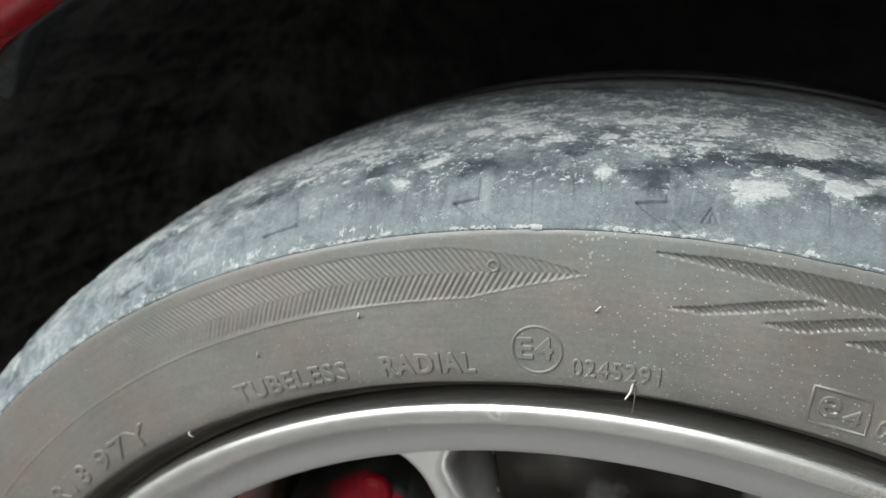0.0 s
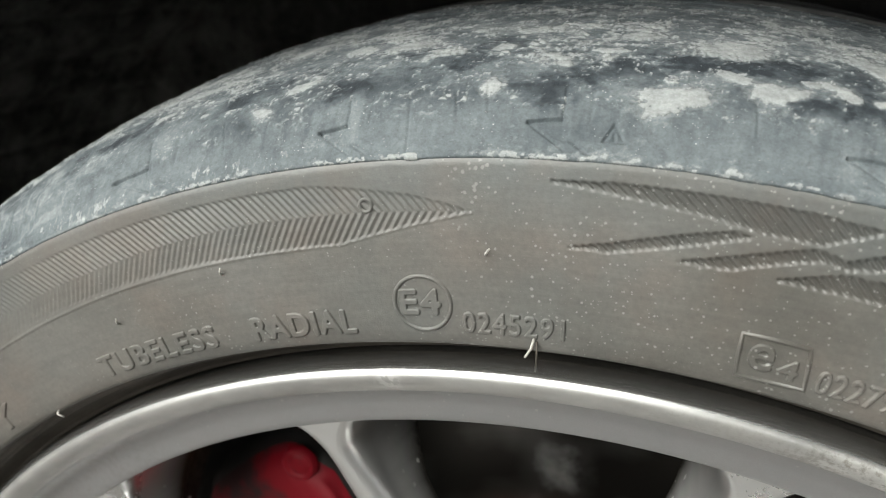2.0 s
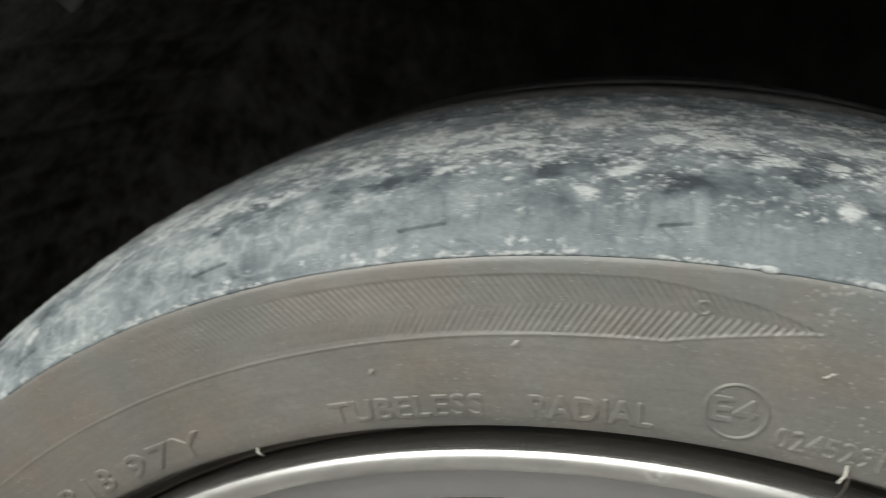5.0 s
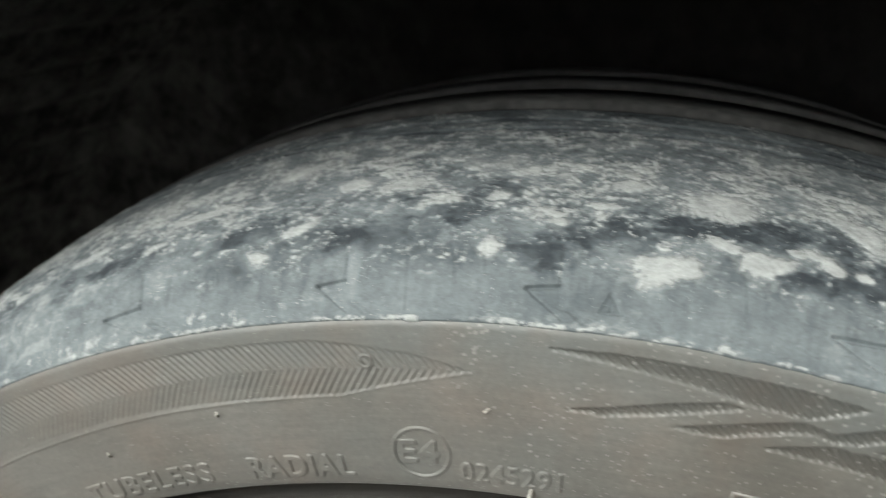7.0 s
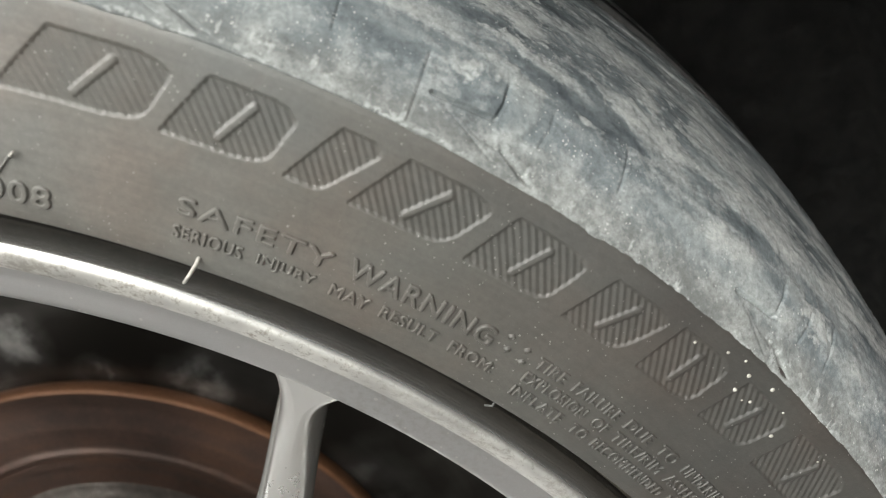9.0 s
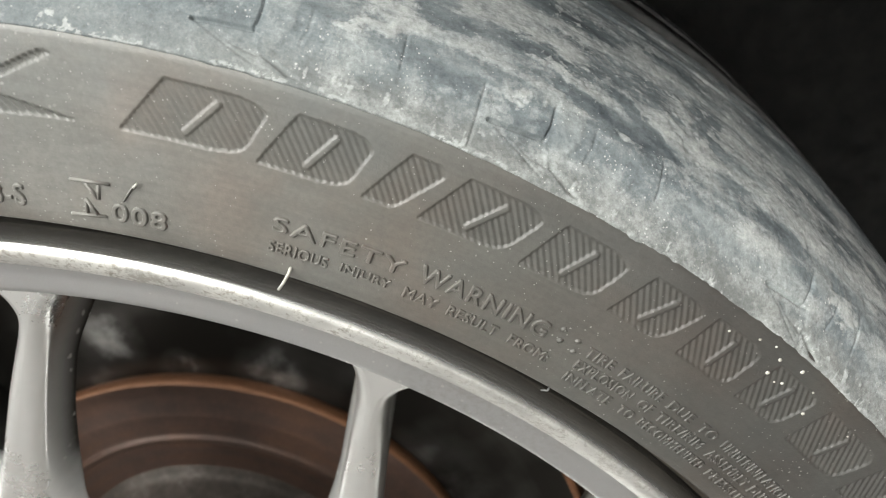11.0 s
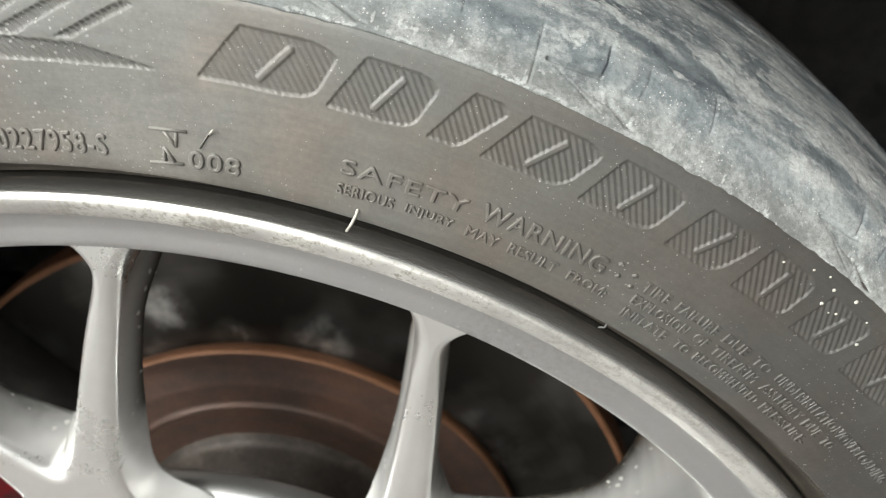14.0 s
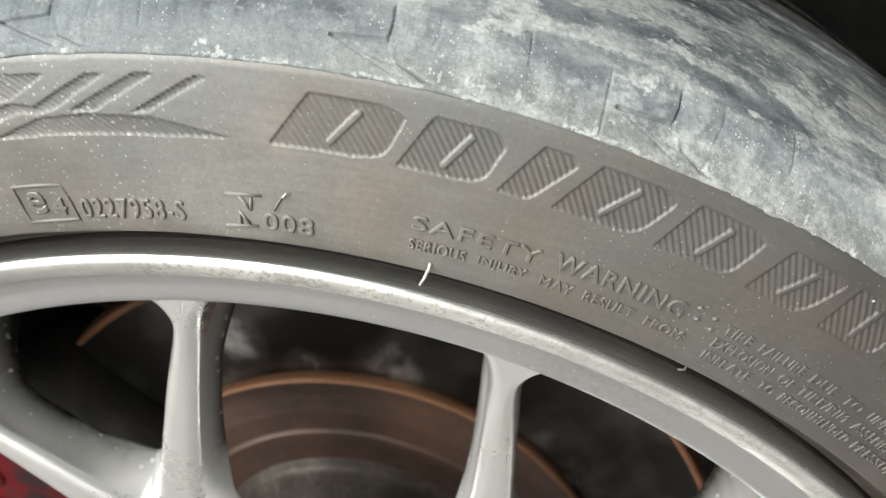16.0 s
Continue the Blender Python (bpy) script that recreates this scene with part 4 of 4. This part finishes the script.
bent_text("e", wall, 4.98, 6.0, 0.2528, 0.2581, weight=1.7)
bent_text("4", wall, 6.2, 7.02, 0.2522, 0.2563, weight=1.7)
bent_strip([(4.55, 259.3), (5.8, 259.4), (7.1, 259.4), (7.3, 255.2), (7.45, 251.0), (6.1, 250.8), (4.7, 250.7), (4.6, 255)], wall, 1.0, closed=True)
bent_text("0227958-S", wall, 7.75, 13.1, 0.2513, 0.2561)
bent_strip([(15.2, 258.7), (16.9, 259.0)], wall, 0.8)
bent_strip([(15.1, 251.1), (16.7, 251.6)], wall, 0.8)
bent_strip([(15.85, 258.4), (16.36, 255.4)], wall, 0.9)
bent_strip([(16.42, 258.4), (16.38, 255.3)], wall, 0.8)
bent_strip([(15.80, 255.0), (16.30, 251.8)], wall, 0.8)
bent_strip([(15.80, 254.8), (15.85, 251.8)], wall, 0.7)
bent_text("008", wall, 16.95, 19.4, 0.2511, 0.2552)
bent_strip([(17.5, 256.0), (17.95, 259.9)], wall, 0.5)
WORDS = [("SAFETY", 23.95, 29.95, 257.7, 261.1), ("WARNING", 30.6, 37.0, 258.0, 262.2),
         ("SERIOUS", 23.95, 26.7, 253.0, 255.6), ("INJURY", 27.25, 29.65, 253.0, 255.6), ("MAY", 30.3, 32.0, 253.1, 255.7), ("RESULT", 32.5, 35.1, 253.2, 255.8), ("FROM:", 35.7, 37.9, 253.2, 255.8),
         ("TIRE", 39.1, 40.65, 259.2, 262.0), ("FAILURE", 41.1, 43.7, 259.2, 262.0), ("DUE", 44.15, 45.7, 259.2, 262.0), ("TO", 46.2, 47.35, 259.2, 262.0), ("UNDERINFLATION/OVERLOADING", 47.85, 57.6, 259.2, 262.0),
         ("EXPLOSION", 39.1, 42.5, 255.4, 258.1), ("OF", 42.95, 43.85, 255.4, 258.1), ("TIRE/RIM", 44.2, 47.3, 255.4, 258.1), ("ASSEMBLY", 47.75, 50.9, 255.4, 258.1), ("DUE", 51.2, 52.5, 255.4, 258.1), ("TO", 52.9, 53.7, 255.4, 258.1),
         ("INFLATE", 39.1, 41.9, 251.6, 254.2), ("TO", 42.45, 43.4, 251.6, 254.2), ("RECOMMENDED", 43.8, 48.4, 251.6, 254.2), ("PRESSURE-", 48.8, 52.5, 251.6, 254.2)]
for word, w0, w1, r0, r1 in WORDS:
    bent_text(word, wall, w0, w1, r0 / 1000, r1 / 1000, rise=0.00048 if r1 - r0 < 3 else 0.00054)
for a, r in ((37.55, 262.3), (37.75, 259.6), (38.45, 261.5), (38.6, 258.8)):
    bent_strip([(a - 0.10, r - 0.45), (a + 0.10, r + 0.45)], wall, 1.1)


def mud_bead(a, r, size):
    """A dried drop on the sidewall."""
    bm = bmesh.new()
    bmesh.ops.create_icosphere(bm, subdivisions=2, radius=size)
    for v in bm.verts:
        v.co *= 1 + 0.25 * (noise.noise(v.co * 1500 + Vector((a, r * 100, 0))))
        v.co.y *= 0.55
    bmesh.ops.translate(bm, verts=bm.verts, vec=wheel_point(radians(a), r, float(side_depth(r)) - 0.1 * size))
    part("mud_bead", bm, HAIR, wall)


for a, r, size in ((46.0, 0.2829, 0.00055), (46.1, 0.2792, 0.0006), (47.2, 0.2839, 0.0006), (47.0, 0.2794, 0.00045), (49.0, 0.2775, 0.0005), (44.6, 0.2836, 0.0004), (43.3, 0.2812, 0.0004), (45.4, 0.2845, 0.00035), (46.7, 0.2786, 0.0003), (48.4, 0.2822, 0.00035), (51.5, 0.2806, 0.0003)):
    mud_bead(a, r, 0.8 * size)
bent_strip([(-10.95 + math.degrees(0.0013 * math.cos(k * math.pi / 10) / 0.278), 277.9 + 1.3 * math.sin(k * math.pi / 10)) for k in range(20)], wall, 0.7, rise=0.00022, closed=True, name="moulded_stud")
for a, r in ((-18.93, 0.2676), (-26.2, 0.2624), (-5.98, 0.2683), (17.9, 0.2598)):
    y = float(side_depth(r))
    whisker(wall, [(a, r - 0.0008, y + 0.0005), (a + 0.1, r, y - 0.0008), (a + 0.28, r + 0.0012, y - 0.0012)], 0.00028, HAIR)
whisker(wall, [(-3.85, 0.2508, -0.0028), (-3.95, 0.2490, -0.0044), (-4.2, 0.2474, -0.0052)], 0.00032, HAIR)
whisker(wall, [(-3.75, 0.2500, -0.0028), (-3.7, 0.2480, -0.0040), (-3.72, 0.2458, -0.0040), (-3.78, 0.2432, -0.0030)], 0.00022, BEAD)
whisker(wall, [(25.15, 0.2508, -0.002), (25.15, 0.2496, -0.0040), (25.05, 0.2478, -0.0050), (24.9, 0.2456, -0.0046)], 0.00040, HAIR)
whisker(wall, [(39.3, 0.2478, 0.0), (39.25, 0.2462, -0.0014), (39.0, 0.2452, -0.001)], 0.00032, BLACK)
whisker(wall, [(-34.4, 0.2482, -0.001), (-34.3, 0.2470, -0.003), (-34.15, 0.2454, -0.0025)], 0.00030, HAIR)

# ---------------------------------------------------------------- rim
rim = tagged(new("alloy_wheel"), "silver alloy wheel with forked spokes and a scuffed lip", "wheel")
lip = curve_profile([(0.0180, 0.2386), (0.0115, 0.2391), (0.0075, 0.2397), (0.0045, 0.2396), (0.0024, 0.2388), (0.0014, 0.2375), (0.0014, 0.2362), (0.0021, 0.2346), (0.0034, 0.2328), (0.0042, 0.2320), (0.0050, 0.23155), (0.0072, 0.2315)], 0.00025)
revolve("rim_lip", None, LIP, rim, "polished rolled lip, pitted and scuffed", steps=720, fine=lip)
band = curve_profile([(0.0070, 0.2316), (0.0092, 0.2306), (0.0110, 0.2284), (0.0119, 0.2250), (0.0122, 0.2215), (0.0125, 0.2194), (0.0133, 0.2182), (0.0170, 0.2179)], 0.0004)
revolve("rim_band", None, SILVER, rim, steps=720, fine=band)
revolve("barrel", curve_profile([(0.0168, 0.2179), (0.0400, 0.2165), (0.0700, 0.2100), (0.1200, 0.2060), (0.1800, 0.2080), (0.2250, 0.2190), (0.2380, 0.2430)], 0.003), BARREL, rim, "grimy inner barrel", steps=256)

# one forked spoke: two arms from the rim that meet towards the hub; half outline in mm (across, out)
ARM_OUT = [(34.0, 98.0), (31.0, 106.5), (24.0, 112.0), (18.8, 119.0), (17.4, 127.0), (20.0, 137.5), (29.8, 158.0), (43.2, 184.0), (51.8, 198.6), (55.2, 202.9), (59.0, 206.0), (63.4, 208.2), (68.0, 209.2), (72.5, 210.0), (72.0, 219.0)]
ARM_IN = [(37.0, 222.5), (32.5, 217.4), (38.3, 215.8), (42.6, 212.9), (45.0, 208.2), (44.9, 203.0), (34.8, 186.8), (19.3, 162.5), (6.0, 142.2), (3.0, 138.6), (0.0, 137.4)]


def fork_outline():
    rim_arc = [(226.5 * math.sin(math.radians(a)), 226.5 * math.cos(math.radians(a))) for a in (17.6, 15.5, 13.4, 11.4, 9.6)]
    right = ARM_OUT[:-1] + rim_arc + ARM_IN[1:]
    # closed outline: right side up, over the rim end, down the inside, then the mirror image
    return right + [(-x, z) for x, z in reversed(right[:-1])]


def rounded(points, n=3):
    """Cuts the corners of a closed outline twice (Chaikin) to round it."""
    p = [Vector(q) for q in points]
    for _ in range(n):
        out = []
        for a, b in zip(p, p[1:] + p[:1]):
            out += [a * 0.75 + b * 0.25, a * 0.25 + b * 0.75]
        p = out
    return p


def build_spoke():
    cu = bpy.data.curves.new("fork", "CURVE")
    cu.dimensions, cu.fill_mode, cu.extrude, cu.bevel_depth, cu.bevel_resolution = "2D", "BOTH", 8.4, 4.2, 7
    cu.offset = -4.0
    pts = rounded(fork_outline(), 2)
    sp = cu.splines.new("POLY")
    sp.points.add(len(pts) - 1)
    for q, p in zip(sp.points, pts):
        q.co = (p.x, p.y, 0, 1)
    sp.use_cyclic_u = True
    tmp = new("fork", cu)
    me = bpy.data.meshes.new_from_object(tmp.evaluated_get(bpy.context.evaluated_depsgraph_get()))
    bpy.data.objects.remove(tmp)
    side = [Vector((v.normal.x, v.normal.y)) for v in me.vertices]
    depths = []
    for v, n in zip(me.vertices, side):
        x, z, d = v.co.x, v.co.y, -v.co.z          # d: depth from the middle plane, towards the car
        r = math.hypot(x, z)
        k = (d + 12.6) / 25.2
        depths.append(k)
        # the outer walls are shallow and splay towards the back, the walls inside the fork drop straight
        inner = abs(x) < 14 + 0.57 * (z - 142) or (abs(x) < 14 and 130 < z < 145)
        if n.length > 0.2 and r < 218:
            splay = 0.8 + 10.0 * max(0.0, min(1.0, (158 - z) / 22)) if inner else 3.2 + 0.10 * min(25.0, max(0.0, 165 - z)) - 0.12 * max(0.0, r - 200)
            n = n.normalized() * splay * k ** 1.15
            x, z = x + n.x, z + n.y
        front = 13.5
        back = 34.0 + 0.055 * min(28.0, max(0.0, r - 180.0)) ** 2 if inner else 29.0 + 0.05 * min(28.0, max(0.0, r - 188.0)) ** 2
        v.co = (x / 1000, (front + (back - front) * k) / 1000, z / 1000)
    me.name = "spoke"
    ob = link_mesh("spoke", me, SPOKE_PAINT, rim, smooth=True)
    # deeper walls take the dark colour: brake dust plus shade painted in
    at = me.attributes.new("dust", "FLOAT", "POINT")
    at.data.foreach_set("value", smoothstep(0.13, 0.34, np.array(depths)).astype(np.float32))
    return ob


FORK = -5.25
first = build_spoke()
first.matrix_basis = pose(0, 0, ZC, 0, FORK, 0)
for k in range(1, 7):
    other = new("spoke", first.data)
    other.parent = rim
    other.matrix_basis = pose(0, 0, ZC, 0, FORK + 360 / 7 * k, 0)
revolve("hub", curve_profile([(0.0100, 0.0005), (0.0100, 0.0300), (0.0130, 0.0330), (0.0220, 0.0360), (0.0250, 0.0500), (0.0220, 0.0800), (0.0150, 0.0940), (0.0147, 0.0975), (0.0165, 0.1003), (0.0270, 0.1118), (0.0300, 0.1138), (0.0340, 0.1140), (0.0400, 0.1110), (0.0430, 0.1000)], 0.001), SILVER, rim, steps=128)
bm = bmesh.new()
bmesh.ops.create_cone(bm, cap_ends=True, segments=6, radius1=0.0105, radius2=0.009, depth=0.016, matrix=pose(0, 0.024, 0, 90, 0, 0))
nut = part("wheel_nut", bm, SILVER, rim, smooth=False)
nut.matrix_basis = pose(*wheel_point(radians(20), 0.056, 0))
for k in range(1, 5):
    o = new("wheel_nut", nut.data)
    o.parent = rim
    o.matrix_basis = pose(*wheel_point(radians(20 + 72 * k), 0.056, 0))

# ================================================================ brake
brake_disc = tagged(new("brake_disc"), "rusty brown iron brake disc behind the spokes", "brake disc")
revolve("friction_ring", curve_profile([(0.1200, 0.1700), (0.1040, 0.1712), (0.1030, 0.1700), (0.1030, 0.1300), (0.1040, 0.1176)], 0.0012), STEEL, brake_disc, "dark worn steel braking face", steps=240)
revolve("disc_edge", curve_profile([(0.1210, 0.1705), (0.1205, 0.1726), (0.1045, 0.1726), (0.1025, 0.1718), (0.1028, 0.1696)], 0.0008), RUST, brake_disc, "orange rusty rim", steps=240)
revolve("hat", curve_profile([(0.1040, 0.1182), (0.1010, 0.1190), (0.0978, 0.1188), (0.0968, 0.1179), (0.0972, 0.1164), (0.0985, 0.1095), (0.0975, 0.1000), (0.0980, 0.0900), (0.0968, 0.0889), (0.0966, 0.0872), (0.0976, 0.0860), (0.0980, 0.0720)], 0.001), RUST, brake_disc, steps=200)
revolve("hat_face", curve_profile([(0.0981, 0.0720), (0.0970, 0.0706), (0.0960, 0.0680), (0.0860, 0.0640), (0.0780, 0.0600), (0.0700, 0.0560), (0.0560, 0.0540), (0.0550, 0.0100)], 0.002), STAINED, brake_disc, "dark grimy centre", steps=160)
revolve("dust_shield", curve_profile([(0.126, 0.168), (0.130, 0.166), (0.135, 0.150), (0.138, 0.050)], 0.003), PLASTIC, brake_disc, "black dust shield", steps=128)


def build_caliper():
    c = tagged(new("brake_caliper"), "dull red painted brake caliper with flaking dirt", "brake caliper")
    bm = bmesh.new()
    n = 20
    rows = []
    for i in range(n + 1):
        a = radians(-54 + 22 * i / n)
        e = 1 - abs(2 * i / n - 1) ** 6
        row = []
        for y, r in ((0.140, 0.118), (0.140, 0.150), (0.128, 0.186 - 0.010 * (1 - e)), (0.085, 0.195 - 0.014 * (1 - e)), (0.068, 0.193 - 0.018 * (1 - e)), (0.061, 0.182 - 0.010 * (1 - e)), (0.061, 0.130), (0.068, 0.110)):
            row.append(bm.verts.new(wheel_point(a, r, y)))
        rows.append(row)
    for A, B in zip(rows, rows[1:]):
        for k in range(7):
            bm.faces.new((A[k], B[k], B[k + 1], A[k + 1]))
    bm.faces.new(rows[0])
    bm.faces.new(rows[-1])
    bmesh.ops.recalc_face_normals(bm, faces=bm.faces)
    bmesh.ops.bevel(bm, geom=[e for e in bm.edges if e.calc_face_angle(0) > 0.6], offset=0.003, segments=2, affect="EDGES")
    # near black all over except the red front face
    body = part("body", bm, BARREL, c, "near-black casting behind the red front face")
    body.data.materials.append(CALIPER_RED)
    for f in body.data.polygons:
        if f.center.y < 0.0655:
            f.material_index = 1
    # round pin covers: a shallow dished disc inside a raised ring
    for a, r in ((-34.9, 0.182), (-48.5, 0.168)):
        bm = bmesh.new()
        rings = []
        for d, y in ((0.0068, 0.0625), (0.0062, 0.0600), (0.0052, 0.0596), (0.0046, 0.0606), (0.0040, 0.0606), (0.0036, 0.0598), (0.0018, 0.0602)):
            rings.append([bm.verts.new(Vector(wheel_point(radians(a), r, y)) + d * Vector((math.cos(k * math.pi / 16), 0, math.sin(k * math.pi / 16)))) for k in range(32)])
        for A, B in zip(rings, rings[1:]):
            for k in range(32):
                bm.faces.new((A[k], A[(k + 1) % 32], B[(k + 1) % 32], B[k]))
        bm.faces.new(rings[-1])
        bmesh.ops.recalc_face_normals(bm, faces=bm.faces)
        part("pin_cover", bm, CALIPER_RED, c)
    return c


build_caliper()

# ================================================================ the car round the wheel
car = tagged(new("car"), "glossy red car body with a dark wheel arch", "car")
ANG = np.radians(np.linspace(-104, 104, 781))


def body_ring(r, y, square=0.0):
    x, z = r * np.sin(ANG), r * np.cos(ANG)
    if square:
        x, z = np.clip(x * 4, -1.0, 1.0), np.clip(z * 4, -0.08, 0.48)
    return np.stack([x, y + 0 * x, ZC + z], axis=-1)


fender = np.stack([body_ring(0.3722, 0.014), body_ring(0.3703, 0.004), body_ring(0.3701, -0.003), body_ring(0.3713, -0.0065), body_ring(0.3738, -0.009), body_ring(0.382, -0.012), body_ring(0.405, -0.016), body_ring(0.46, -0.022), body_ring(0.46, -0.022, 1)])
grid_mesh("fender", fender, CAR_RED, car, "glossy red painted fender with stone chips")
bonnet = np.stack([np.stack([np.linspace(-1, 1, 21), np.full(21, y), np.full(21, ZC + z)], axis=-1) for y, z in ((-0.022, 0.48), (0.0, 0.53), (0.1, 0.58), (0.5, 0.63), (1.0, 0.64), (1.6, 0.62))])
grid_mesh("bonnet", bonnet, CAR_RED, car)
RIB = 0.0035 * np.abs(np.sin(ANG * 39)) ** 0.4
liner = np.stack([body_ring(0.3721, 0.0135), body_ring(0.388, 0.028), body_ring(0.402 - RIB, 0.050), body_ring(0.407 - RIB, 0.12), body_ring(0.406 - RIB, 0.20), body_ring(0.402 - RIB, 0.30), body_ring(0.30, 0.305), body_ring(0.05, 0.31)])
grid_mesh("arch_liner", liner, LINER, car, "black ribbed wheel-arch liner, dusty towards the front")
edge = ANG[(ANG > radians(-36)) & (ANG < radians(-22))]
deep = 0.0125 * smoothstep(-32, -37, np.degrees(edge))
trim = np.stack([np.stack([r * np.sin(edge), y + 0 * edge, ZC + r * np.cos(edge)], axis=-1) for y, r in ((0.0112, 0.3719 + 0 * deep), (0.0105, 0.3716 - 0.6 * deep), (0.014, 0.3714 - deep), (0.022, 0.3722 - 0.9 * deep), (0.028, 0.3860 + 0 * deep))])
grid_mesh("arch_seal", trim, PLASTIC, car, "scuffed black plastic edging")
bm = bmesh.new()
for x in (-1.0, 1.0):
    bm.faces.new([bm.verts.new(p) for p in ((x, -0.02, 0.22), (x, 1.6, 0.22), (x, 1.6, 0.92), (x, -0.02, 0.8))])
bm.faces.new([bm.verts.new(p) for p in ((-1, 1.6, 0.22), (1, 1.6, 0.22), (1, 1.6, 0.92), (-1, 1.6, 0.92))])
bm.faces.new([bm.verts.new(p) for p in ((-1, 0.31, 0.16), (1, 0.31, 0.16), (1, 1.6, 0.16), (-1, 1.6, 0.16))])
part("underbody", bm, PLASTIC, car, smooth=False)

# unseen dark block, added to keep sky and reflections off the right side
bm = bmesh.new()
bmesh.ops.create_cube(bm, size=1.0, matrix=Matrix.LocRotScale((1.35, -3.4, 2.3), None, (0.25, 6.0, 4.6)))
k = Mat("sky_block_grey")
k.set(Base_Color=k.ramp(k.noise(2.5, 6, 0.6), (0.3, (0.05, 0.049, 0.047)), (0.7, (0.09, 0.088, 0.083))), Roughness=0.9)
k.bump(k.noise(40, 5), 0.4, 0.01)
tagged(part("sky_block_east", bm, k.m, smooth=False), "plain dark grey block added out of view to cut the skylight from the right", "wall", kind="structure")
